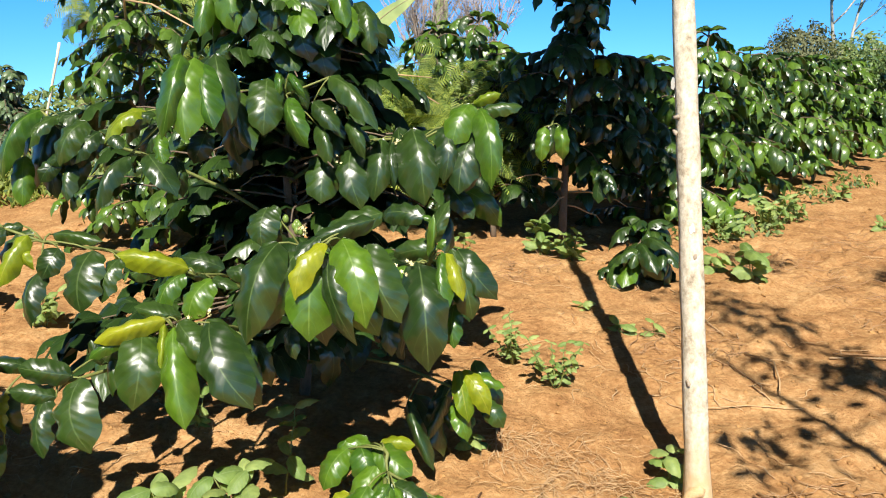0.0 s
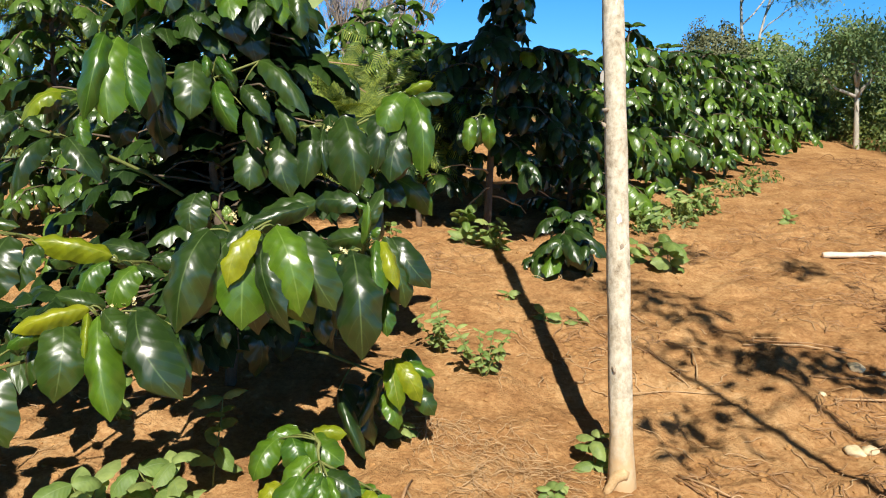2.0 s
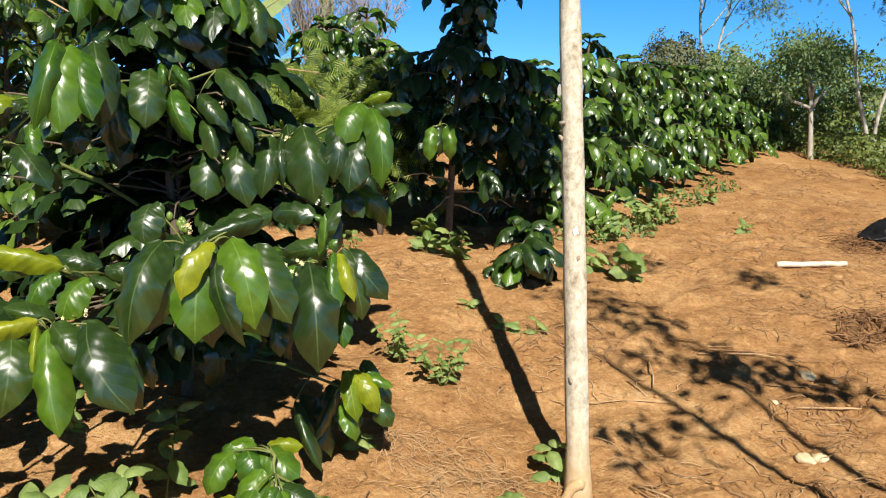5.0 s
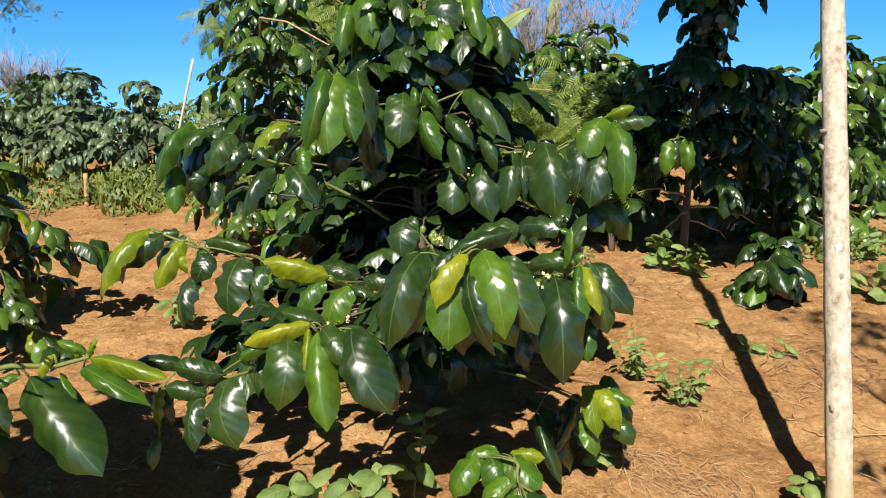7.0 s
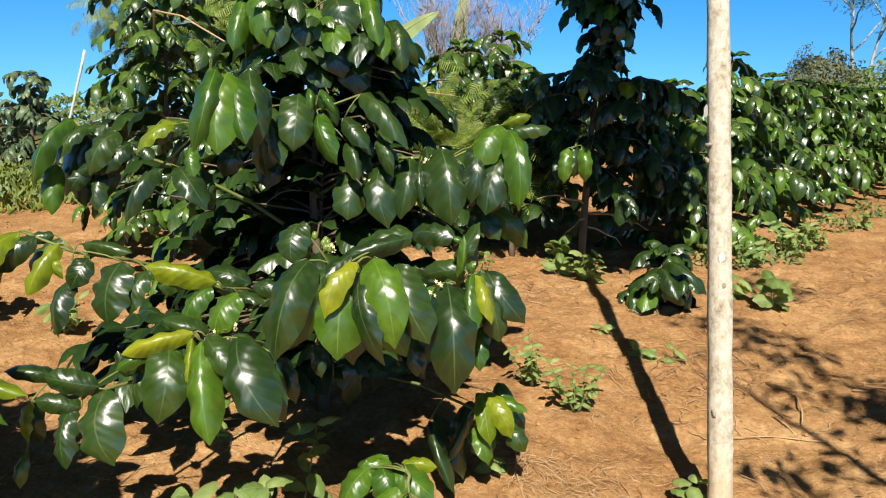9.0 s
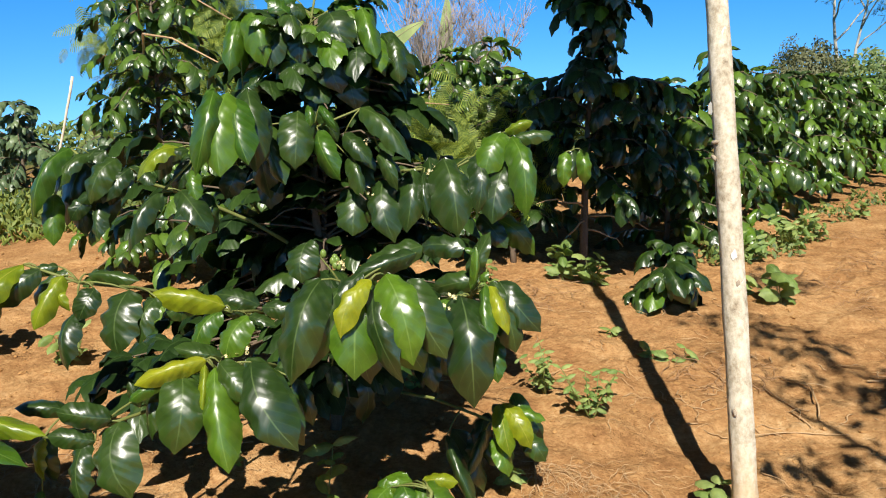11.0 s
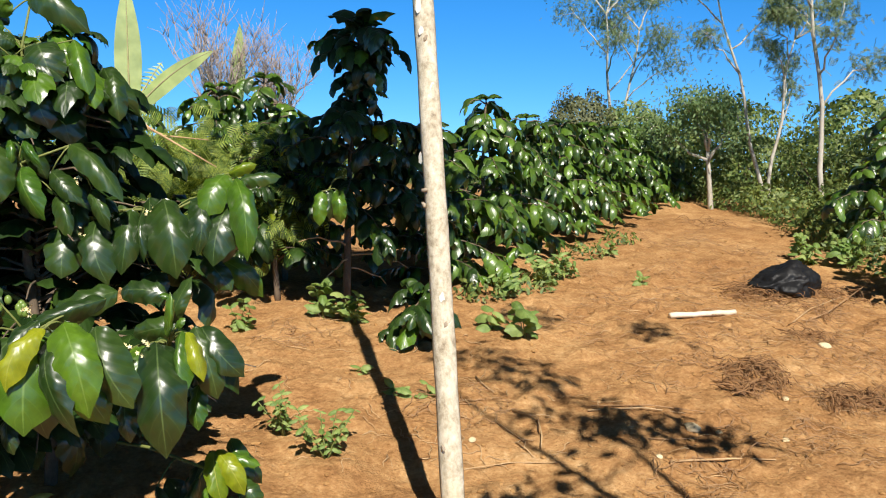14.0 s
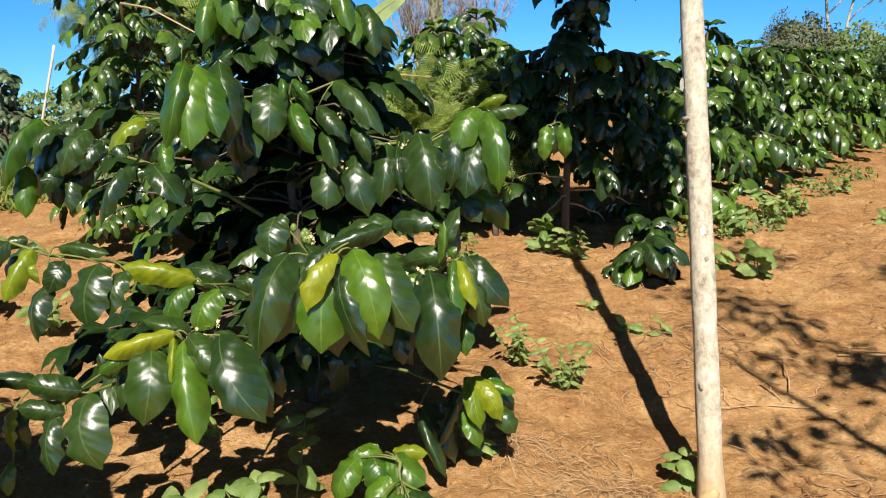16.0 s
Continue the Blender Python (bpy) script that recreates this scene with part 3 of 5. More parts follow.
NEAR_ARM = [
    (-0.902, 1.150, 0.822, -0.756, 1.070, 0.705, 0.081, 0),
    (-0.796, 1.150, 0.857, -0.660, 1.116, 0.843, 0.030, 2),
    (-0.808, 1.150, 0.842, -0.688, 1.110, 0.802, 0.033, 1),
    (-0.858, 1.150, 0.860, -0.872, 1.131, 0.828, 0.013, 2),
    (-0.848, 1.150, 0.831, -0.815, 1.129, 0.797, 0.010, 1),
    (-0.976, 1.150, 0.810, -0.925, 1.109, 0.741, 0.040, 0),
    (-0.796, 1.150, 0.859, -0.778, 1.143, 0.892, 0.010, 2),
    (-0.816, 1.150, 0.855, -0.816, 1.144, 0.884, 0.010, 2),
    (-0.800, 1.150, 0.866, -0.841, 1.139, 0.888, 0.016, 1),
    (-0.918, 1.150, 0.825, -0.965, 1.131, 0.804, 0.018, 1),
]
HIGH_SIDE = [
    (-0.341, 2.450, 1.031, -0.349, 2.374, 0.903, 0.094, 0),
    (-0.257, 2.450, 1.047, -0.234, 2.353, 0.886, 0.084, 0),
    (-0.171, 2.450, 1.073, -0.188, 2.355, 0.916, 0.077, 0),
    (-0.139, 2.450, 1.063, -0.136, 2.377, 0.941, 0.037, 0),
    (-0.081, 2.450, 1.102, -0.042, 2.332, 0.909, 0.107, 0),
    (0.092, 2.450, 1.172, 0.035, 2.381, 1.064, 0.081, 1),
    (0.118, 2.450, 1.159, 0.149, 2.325, 0.956, 0.070, 1),
    (0.010, 2.450, 1.108, 0.016, 2.362, 0.962, 0.060, 0),
    (0.109, 2.450, 1.093, 0.050, 2.350, 0.934, 0.094, 0),
    (0.022, 2.500, 0.925, 0.098, 2.440, 0.839, 0.062, 0),
    (0.101, 2.450, 1.172, 0.175, 2.428, 1.204, 0.030, 2),
    (-0.132, 2.550, 0.877, -0.104, 2.506, 0.806, 0.063, 0),
]
UPPER_LEFT = [
    (-0.661, 2.180, 1.316, -0.692, 2.070, 1.127, 0.059, 1),
    (-0.631, 2.180, 1.309, -0.640, 2.069, 1.117, 0.089, 1),
    (-0.607, 2.180, 1.293, -0.575, 2.092, 1.140, 0.063, 1),
    (-0.763, 2.180, 1.174, -0.863, 2.126, 1.107, 0.054, 2),
    (-0.741, 2.180, 1.166, -0.827, 2.141, 1.124, 0.033, 0),
    (-0.820, 2.180, 1.059, -0.893, 2.096, 0.924, 0.057, 0),
    (-0.771, 2.180, 1.061, -0.685, 2.119, 0.966, 0.069, 0),
    (-0.738, 2.180, 1.114, -0.720, 2.140, 1.043, 0.039, 1),
    (-0.744, 2.250, 1.035, -0.761, 2.210, 0.967, 0.047, 0),
    (-0.645, 2.300, 1.110, -0.671, 2.254, 1.034, 0.063, 0),
]
UPPER_MID = [
    (-0.490, 2.400, 1.253, -0.491, 2.316, 1.109, 0.095, 0),
    (-0.459, 2.400, 1.268, -0.452, 2.365, 1.207, 0.023, 1),
    (-0.427, 2.400, 1.265, -0.379, 2.358, 1.197, 0.026, 1),
    (-0.434, 2.400, 1.196, -0.378, 2.324, 1.070, 0.066, 1),
    (-0.582, 2.400, 1.219, -0.528, 2.310, 1.064, 0.059, 0),
    (-0.361, 2.400, 1.185, -0.287, 2.349, 1.109, 0.053, 0),
    (-0.310, 2.400, 1.256, -0.173, 2.309, 1.123, 0.069, 0),
    (-0.352, 2.400, 1.119, -0.311, 2.340, 1.019, 0.040, 0),
    (-0.262, 2.400, 1.134, -0.216, 2.339, 1.034, 0.040, 0),
    (-0.586, 2.500, 1.095, -0.594, 2.433, 0.980, 0.072, 0),
    (-0.651, 2.500, 1.252, -0.608, 2.446, 1.159, 0.062, 0),
]
FAR_LEFT_ARM = [
    (-1.095, 2.300, 1.174, -1.180, 2.201, 1.014, 0.060, 1),
    (-1.047, 2.300, 1.158, -1.127, 2.238, 1.065, 0.047, 0),
    (-1.155, 2.300, 1.050, -1.141, 2.230, 0.926, 0.054, 1),
    (-0.972, 2.300, 1.141, -1.037, 2.236, 1.039, 0.073, 0),
    (-0.940, 2.300, 1.114, -1.005, 2.247, 1.034, 0.057, 0),
    (-1.057, 2.300, 1.035, -1.103, 2.265, 0.983, 0.044, 0),
    (-0.916, 2.300, 1.107, -0.873, 2.277, 1.072, 0.038, 0),
    (-1.026, 2.300, 1.032, -1.028, 2.245, 0.935, 0.044, 0),
    (-0.989, 2.300, 1.048, -1.083, 2.271, 1.035, 0.038, 0),
]
TOP_SHOOT = [
    (-0.658, 2.500, 1.523, -0.679, 2.419, 1.381, 0.055, 1),
    (-0.626, 2.500, 1.543, -0.574, 2.417, 1.396, 0.072, 1),
    (-0.527, 2.500, 1.493, -0.566, 2.434, 1.380, 0.069, 0),
    (-0.469, 2.500, 1.491, -0.483, 2.443, 1.392, 0.089, 0),
    (-0.400, 2.500, 1.530, -0.351, 2.437, 1.421, 0.100, 0),
    (-0.305, 2.500, 1.543, -0.262, 2.418, 1.402, 0.055, 1),
    (-0.266, 2.500, 1.461, -0.253, 2.443, 1.361, 0.048, 1),
    (-0.398, 2.500, 1.423, -0.371, 2.434, 1.307, 0.093, 0),
    (-0.481, 2.500, 1.352, -0.409, 2.452, 1.279, 0.072, 0),
    (-0.663, 2.500, 1.303, -0.601, 2.481, 1.352, 0.045, 0),
    (-0.511, 2.500, 1.523, -0.566, 2.481, 1.563, 0.055, 1),
]
TOP_SHOOT_BACK = [
    (-0.434, 2.620, 1.666, -0.280, 2.549, 1.585, 0.082, 0),
    (-0.509, 2.620, 1.582, -0.605, 2.591, 1.600, 0.061, 1),
    (-0.481, 2.620, 1.550, -0.556, 2.592, 1.526, 0.054, 0),
    (-0.383, 2.620, 1.582, -0.281, 2.512, 1.407, 0.064, 1),
    (-0.303, 2.620, 1.488, -0.250, 2.542, 1.356, 0.054, 1),
    (-0.501, 2.620, 1.609, -0.529, 2.591, 1.702, 0.061, 1),
    (-0.585, 2.620, 1.504, -0.652, 2.552, 1.395, 0.090, 0),
    (-0.364, 2.620, 1.395, -0.336, 2.540, 1.258, 0.108, 0),
    (-0.653, 2.620, 1.331, -0.719, 2.552, 1.225, 0.090, 0),
]
LOW_SIDE = [
    (0.047, 2.130, 0.466, 0.068, 2.056, 0.352, 0.053, 2),
    (0.055, 2.130, 0.465, 0.124, 2.063, 0.372, 0.055, 2),
    (0.030, 2.130, 0.368, 0.068, 2.075, 0.287, 0.056, 1),
    (0.009, 2.130, 0.393, -0.040, 2.067, 0.297, 0.029, 0),
    (-0.096, 2.130, 0.380, -0.030, 2.028, 0.229, 0.038, 0),
    (0.112, 2.130, 0.371, 0.165, 2.090, 0.320, 0.053, 0),
    (0.074, 2.130, 0.449, 0.164, 2.096, 0.432, 0.032, 1),
    (0.017, 2.200, 0.412, -0.015, 2.140, 0.319, 0.045, 0),
]
SAPLING = [
    (-0.245, 1.920, 0.340, -0.301, 1.867, 0.262, 0.057, 1),
    (-0.207, 1.900, 0.357, -0.180, 1.854, 0.282, 0.052, 1),
    (-0.177, 1.900, 0.349, -0.081, 1.857, 0.303, 0.061, 1),
    (-0.160, 1.940, 0.345, -0.076, 1.920, 0.352, 0.030, 2),
    (-0.185, 1.940, 0.345, -0.260, 1.915, 0.334, 0.028, 1),
    (-0.127, 1.740, 0.339, -0.178, 1.697, 0.278, 0.025, 1),
    (-0.178, 1.760, 0.323, -0.234, 1.672, 0.186, 0.065, 1),
    (-0.127, 1.740, 0.331, -0.130, 1.668, 0.212, 0.040, 1),
    (-0.115, 1.750, 0.325, -0.087, 1.700, 0.243, 0.022, 1),
    (-0.120, 1.770, 0.320, -0.039, 1.736, 0.286, 0.046, 0),
    (-0.009, 1.780, 0.267, -0.039, 1.746, 0.214, 0.037, 2),
    (0.011, 1.800, 0.247, 0.023, 1.752, 0.166, 0.053, 1),
]
SAPLING_LOW = [
    (-0.157, 1.720, 0.281, -0.155, 1.644, 0.154, 0.083, 1),
    (-0.077, 1.720, 0.274, -0.027, 1.648, 0.157, 0.044, 0),
    (-0.123, 1.720, 0.241, -0.067, 1.676, 0.173, 0.040, 1),
    (-0.227, 1.800, 0.284, -0.275, 1.772, 0.250, 0.042, 2),
]
LIT_PAIR = [
    (0.493, 3.846, 1.010, 0.465, 3.748, 0.904, 0.084, 1),
    (0.566, 3.847, 1.016, 0.584, 3.739, 0.916, 0.084, 1),
    (0.533, 3.895, 1.023, 0.532, 3.795, 0.943, 0.079, 0),
    (0.468, 3.909, 1.013, 0.418, 3.819, 0.918, 0.079, 0),
]


def spray(bush, rows, root, rng, tilt=0.5, back=0.0, age=0):
    """A branch from root to where its leaves sit, and those leaves, from stalk to tip, with width and age."""
    bases = [Vector(r[:3]) for r in rows]
    far = max(bases, key=lambda b: (b - Vector(root)).length)
    mid = sum(bases, Vector()) / len(bases)
    pts = bent(root, mid, 0.05, 6, 0.006, rng) + [far]
    twig = part("branch", tube("branch", pts, [0.007, 0.0065, 0.006, 0.0055, 0.005, 0.0045, 0.004, 0.003], twig_mat, 6), None, bush)
    for b in bases:
        near = min(pts[3:], key=lambda p: (p - b).length)
        if (near - b).length > 0.015:
            part("leaf_stalk", tube("leaf_stalk", bent(near, b, 0.008, 3), [0.0028, 0.0025, 0.0022, 0.0018], twig_mat, 5), None, twig)
    for r in rows:
        base, tip = Vector(r[:3]), Vector(r[3:6])
        along = tip - base
        up = Vector((rng.uniform(-0.45, 0.45), -1.0, tilt + rng.uniform(-0.25, 0.35)))
        coffee_leaf(twig, base, along, up, along.length * 1.03, r[6] * 1.06, r[7], rng)
    for r in rows:
        if back and rng.random() < back:
            base = Vector(r[:3]) + Vector((rng.uniform(-0.05, 0.05), rng.uniform(0.05, 0.1), rng.uniform(-0.03, 0.015)))
            along = Vector(r[3:6]) - Vector(r[:3]) + Vector((rng.uniform(-0.07, 0.07), 0.02, rng.uniform(-0.04, 0.0)))
            up = Vector((rng.uniform(-0.5, 0.5), -1.0, tilt + rng.uniform(-0.2, 0.4)))
            length = max(along.length, 0.12) * rng.uniform(0.9, 1.1)
            coffee_leaf(twig, base, along, up, length, length * rng.uniform(0.37, 0.46), age if rng.random() < 0.85 else 1, rng)


rng = random.Random(11)
bx, by = -0.47, 2.62
bz = ground_at(bx, by)
main_bush = thing("coffee_bush", bx, by, bz, "large glossy coffee bush in flower with yellow-green young leaves", "coffee plant", "coffee plants")
stem = [Vector((bx + 0.02 * math.sin(i * 0.9), by + 0.01 * math.cos(i), bz - 0.04 + 0.152 * i)) for i in range(10)]
part("trunk", tube("trunk", stem, [0.02 - 0.0014 * i for i in range(10)], stem_mat, 9), None, main_bush)
for rows, h, tilt in (
    (CROWN_FRONT, 2, 0.45), (FRONT_SIDE, 2, 0.4), (LOW_FRONT, 1, 0.5), (MID_FRONT, 2, 0.7), (LEFT_ARM, 2, 0.5), (LOW_ARM, 1, 0.5),
    (HIGH_SIDE, 5, 0.45), (UPPER_LEFT, 6, 0.45), (UPPER_MID, 6, 0.5), (FAR_LEFT_ARM, 4, 0.6), (TOP_SHOOT, 8, 0.6), (TOP_SHOOT_BACK, 7, 0.3), (LOW_SIDE, 1, 0.6),
):
    spray(main_bush, rows, stem[h], rng, tilt, 0.25 if rows in (LOW_FRONT, LEFT_ARM, LOW_ARM) else 0.55)
# inner branches, half hidden behind the outer leaves
inner, tiers = [], []
for k in range(46):
    t = 0.24 + 0.75 * k / 45
    p = stem[0].lerp(stem[-1], t)
    a = k * 2.4
    r = rng.uniform(0.28, 0.52) * (1 - 0.4 * max(t - 0.5, 0) / 0.5)
    d = Vector((math.cos(a), 0.6 * math.sin(a) + 0.35, 0))
    pts = bent(p, p + d * r + Vector((0, 0, r * rng.uniform(-0.35, 0.1))), r * 0.2, 5, 0.008, rng)
    twig = part("branch", tube("branch", pts, [0.006 - 0.0008 * i for i in range(6)], stem_mat, 5), None, main_bush)
    inner += branch_leaves(pts, rng, 0.17, 0.25, 0.06, 0.3, twig)
for k in range(16):
    p = stem[0].lerp(stem[-1], 0.27 + 0.14 * k / 15)
    a = k * 2.4
    pts = bent(p, p + Vector((math.cos(a), 0.8 * math.sin(a), 0.02)) * rng.uniform(0.32, 0.46), 0.03, 5, 0.006, rng)
    twig = part("branch", tube("branch", pts, [0.005 - 0.0006 * i for i in range(6)], stem_mat, 5), None, main_bush)
    tiers += [(q[0], q[1], q[2], Vector((0, 0, 1)) + q[3] * 0.15, q[4], q[5]) for q in branch_leaves(pts, rng, 0.16, 0.2, 0.05, 0.15, twig) if q[1].y > 2.45]
# leafy layer low inside the bush, over its hollow
for k in range(34):
    p = stem[0].lerp(stem[-1], 0.26 + 0.13 * (k * 0.618 % 1))
    a = -0.15 - 2.85 * ((k * 0.38197) % 1)
    pts = bent(p, p + Vector((1.1 * math.cos(a), math.sin(a), rng.uniform(-0.08, 0.04))) * rng.uniform(0.35, 0.72), 0.03, 5, 0.006, rng)
    twig = part("branch", tube("branch", pts, [0.005 - 0.0006 * i for i in range(6)], stem_mat, 5), None, main_bush)
    tiers += [(q[0], q[1], q[2], Vector((0, 0, 1)) + q[3] * 0.15, q[4], q[5]) for q in branch_leaves(pts, rng, 0.16, 0.25, 0.055, 0.12, twig) if q[1].y > 1.98 and q[1].x < -0.12 and q[1].z < 0.97 - 0.11 * q[1].y]
# flat leafy tiers high in the crown, which shade what hangs below
for k in range(30):
    p = stem[0].lerp(stem[-1], 0.46 + 0.42 * k / 29)
    a = k * 2.4
    d = Vector((math.cos(a), 0.8 * math.sin(a) - 0.1, 0.05))
    pts = bent(p, p + d * rng.uniform(0.3, 0.46) * (1 - 0.45 * k / 29), 0.03, 5, 0.006, rng)
    twig = part("branch", tube("branch", pts, [0.005 - 0.0006 * i for i in range(6)], stem_mat, 5), None, main_bush)
    tiers += [(q[0], q[1], q[2], Vector((0, 0, 1)) + q[3] * 0.15, q[4], q[5]) for q in branch_leaves(pts, rng, 0.16, 0.2, 0.05, 0.12, twig) if q[1].y > (2.42 if q[1].z > 1.3 else 2.55) and (q[1].z < 1.05 or -0.75 < q[1].x < -0.24)]
for k in range(30):
    p = stem[0].lerp(stem[-1], 0.24 + 0.3 * k / 29)
    a = math.pi + 0.3 + 2.5 * ((k * 0.618) % 1)
    r = rng.uniform(0.3, 0.5)
    pts = bent(p, p + Vector((math.cos(a), 0.85 * math.sin(a), rng.uniform(-0.2, 0.1))) * r, 0.05, 5, 0.008, rng)
    twig = part("branch", tube("branch", pts, [0.005 - 0.0006 * i for i in range(6)], stem_mat, 5), None, main_bush)
    inner += branch_leaves(pts, rng, 0.17, 0.25, 0.06, branch=twig)
# leafy top of the leading shoot
for k in range(14):
    p = stem[0].lerp(stem[-1], 0.88 + 0.12 * (k * 0.618 % 1))
    a = k * 2.4
    pts = bent(p, p + Vector((math.cos(a), 0.7 * math.sin(a) - 0.1, rng.uniform(0.1, 0.55))) * rng.uniform(0.1, 0.22), 0.02, 5, 0.004, rng)
    twig = part("branch", tube("branch", pts, [0.005 - 0.0006 * i for i in range(6)], twig_mat, 5), None, main_bush)
    for q in branch_leaves(pts, rng, 0.15, 0.3, 0.05, 0.4, twig):
        coffee_leaf(*q, 0 if rng.random() < 0.7 else 1, rng)
# the bush's far side, closing the view through it
for k in range(90):
    p = stem[0].lerp(stem[-1], 0.28 + 0.7 * (k * 0.618 % 1))
    a = 0.15 + 2.85 * ((k * 0.38197) % 1)
    r = rng.uniform(0.22, 0.52) * (0.5 if p.z > 1.0 else 1.0)
    pts = bent(p, p + Vector((1.1 * math.cos(a), math.sin(a), rng.uniform(-0.25, 0.1))) * r, 0.05, 5, 0.008, rng)
    twig = part("branch", tube("branch", pts, [0.005 - 0.0006 * i for i in range(6)], stem_mat, 5), None, main_bush)
    inner += [q for q in branch_leaves(pts, rng, 0.17, 0.3, 0.055, branch=twig) if q[1].z < 1.12 or abs(q[1].x + 0.46) < 0.26]
# leafy side twigs behind the outer sprays
for rows in (CROWN_FRONT, FRONT_SIDE, MID_FRONT, HIGH_SIDE, UPPER_LEFT, UPPER_MID, FAR_LEFT_ARM, TOP_SHOOT):
    for k in range(3):
        b = Vector(rows[rng.randrange(len(rows))][:3])
        b = b + Vector((rng.uniform(-0.12, 0.12), rng.uniform(0.28, 0.48), rng.uniform(-0.16, 0.0)))
        root = stem[0].lerp(stem[-1], min(max((b.z - bz) / 1.4, 0.15), 0.95))
        pts = bent(root.lerp(b, 0.3), b, 0.03, 5, 0.006, rng)
        twig = part("branch", tube("branch", pts, [0.005 - 0.0006 * i for i in range(6)], stem_mat, 5), None, main_bush)
        inner += branch_leaves(pts, rng, 0.16, 0.3, 0.055, 0.35, twig)
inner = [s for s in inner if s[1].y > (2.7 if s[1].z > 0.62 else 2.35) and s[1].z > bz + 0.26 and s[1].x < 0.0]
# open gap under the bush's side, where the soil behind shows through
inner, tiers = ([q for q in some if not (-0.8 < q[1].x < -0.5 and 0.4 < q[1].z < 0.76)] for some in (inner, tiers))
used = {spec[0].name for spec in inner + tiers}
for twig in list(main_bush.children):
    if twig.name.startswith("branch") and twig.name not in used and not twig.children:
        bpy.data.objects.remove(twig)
# the bush's inner shade is partly painted: these leaves take the darkened copy
fill_leaves(main_bush, inner + tiers, 200, (0.97, 1.0), rng, foliage_shaded)
for place, n in (((-0.496, 2.44, 1.335), 5), ((-0.303, 2.4, 1.155), 8), ((-0.212, 2.42, 1.054), 6), ((-0.114, 2.42, 1.077), 6), ((-0.301, 2.41, 1.02), 4), ((-0.15, 1.83, 0.853), 12), ((-0.122, 1.83, 0.833), 10), ((-0.08, 1.84, 0.826), 8), ((-0.58, 1.94, 0.692), 14), ((-0.6, 1.93, 0.68), 8), ((-0.33, 1.94, 0.9), 8)):
    blossom(main_bush, place, rng, n)
berries(main_bush, (-0.386, 1.97, 0.905), rng, 6, 0.009)
berries(main_bush, (-0.349, 1.96, 0.902), rng, 5, 0.009)

# a coffee branch that reaches in beside the camera, from a bush beyond the view
sx, sy = -1.34, 1.08
side_bush = thing("coffee_bush", sx, sy, ground_at(sx, sy), "coffee bush with pale young shoots on bare soil", "coffee plant", "coffee plants")
side_stem = [Vector((sx, sy, ground_at(sx, sy) - 0.03 + 0.15 * i)) for i in range(9)]
part("trunk", tube("trunk", side_stem, [0.018 - 0.0015 * i for i in range(9)], stem_mat, 8), None, side_bush)
spray(side_bush, NEAR_ARM, side_stem[4], rng, 0.7)
low_leaves = []
for k in range(420):
    a = k * 2.4
    p = side_stem[2 + k % 7]
    end = p + Vector((math.cos(a), math.sin(a) * 0.9, rng.uniform(-0.1, 0.12))) * rng.uniform(0.25, 0.66)
    if end.x > -0.8 * end.y - 0.08:
        continue
    pts = bent(p, end, 0.03, 5, 0.006, rng)
    twig = part("branch", tube("branch", pts, [0.005 - 0.0006 * i for i in range(6)], stem_mat, 5), None, side_bush)
    low_leaves += branch_leaves(pts, rng, 0.16, 0.2, 0.06, branch=twig)
fill_leaves(side_bush, [q for q in low_leaves if q[1].x < min(-0.8 * q[1].y - 0.14, -1.04)], 110, (0.95, 1.0), rng, foliage_shaded)
# seedling in front
px, py = -0.14, 1.92
seedling = thing("coffee_seedling", px, py, ground_at(px, py), "young coffee seedling with light green leaves on bare soil", "coffee seedling")
part("trunk", tube("trunk", bent((px, py, ground_at(px, py) - 0.03), (-0.13, 1.88, ground_at(px, py) + 0.2), 0.0, 5, 0.004, rng), [0.007, 0.0065, 0.006, 0.005, 0.0045, 0.004], twig_mat, 6), None, seedling)
spray(seedling, [(*r[:6], r[6] * 1.25, r[7]) for r in SAPLING], (-0.14, 1.89, ground_at(px, py) + 0.17), rng, 0.8, 0.4, 1)
spray(seedling, SAPLING_LOW, (-0.14, 1.9, ground_at(px, py) + 0.1), rng, 0.8, 0.4, 1)

# the shade on this plant is also put into its darker leaf colour
plant_two = coffee_bush(0.66, 4.4, 1.5, 0.56, "tall dark coffee plant with bare lower stem, standing in shade", 21, 0.145, 20, 290, low=0.34, shoot=0.3, gap=0.042, taper=0.45, lean=(0.09, 0), mat=foliage_shaded)
spray(plant_two, [(a, b, c, a + (d - a) * 0.6, b - 0.04, c - 0.15, w * 0.75, g) for a, b, c, d, e, f, w, g in LIT_PAIR[:3]], (0.69, 4.36, 1.0), rng, 0.5)
top_two = Vector((0.75, 4.4, ground_at(0.66, 4.4) + 1.51))
trunk_two = next(c for c in plant_two.children if c.name.startswith("trunk"))
for k in range(16):
    a = k * 2.4
    d = Vector((math.cos(a), math.sin(a), rng.uniform(0.1, 0.7) if k < 8 else rng.uniform(-0.7, 0.0)))
    coffee_leaf(trunk_two, top_two - Vector((0, 0, 0.012 * k)), d, Vector((0, 0, 1)) - d * 0.3, rng.uniform(0.17, 0.22), rng.uniform(0.07, 0.09), 0 if k % 3 else 1, rng)
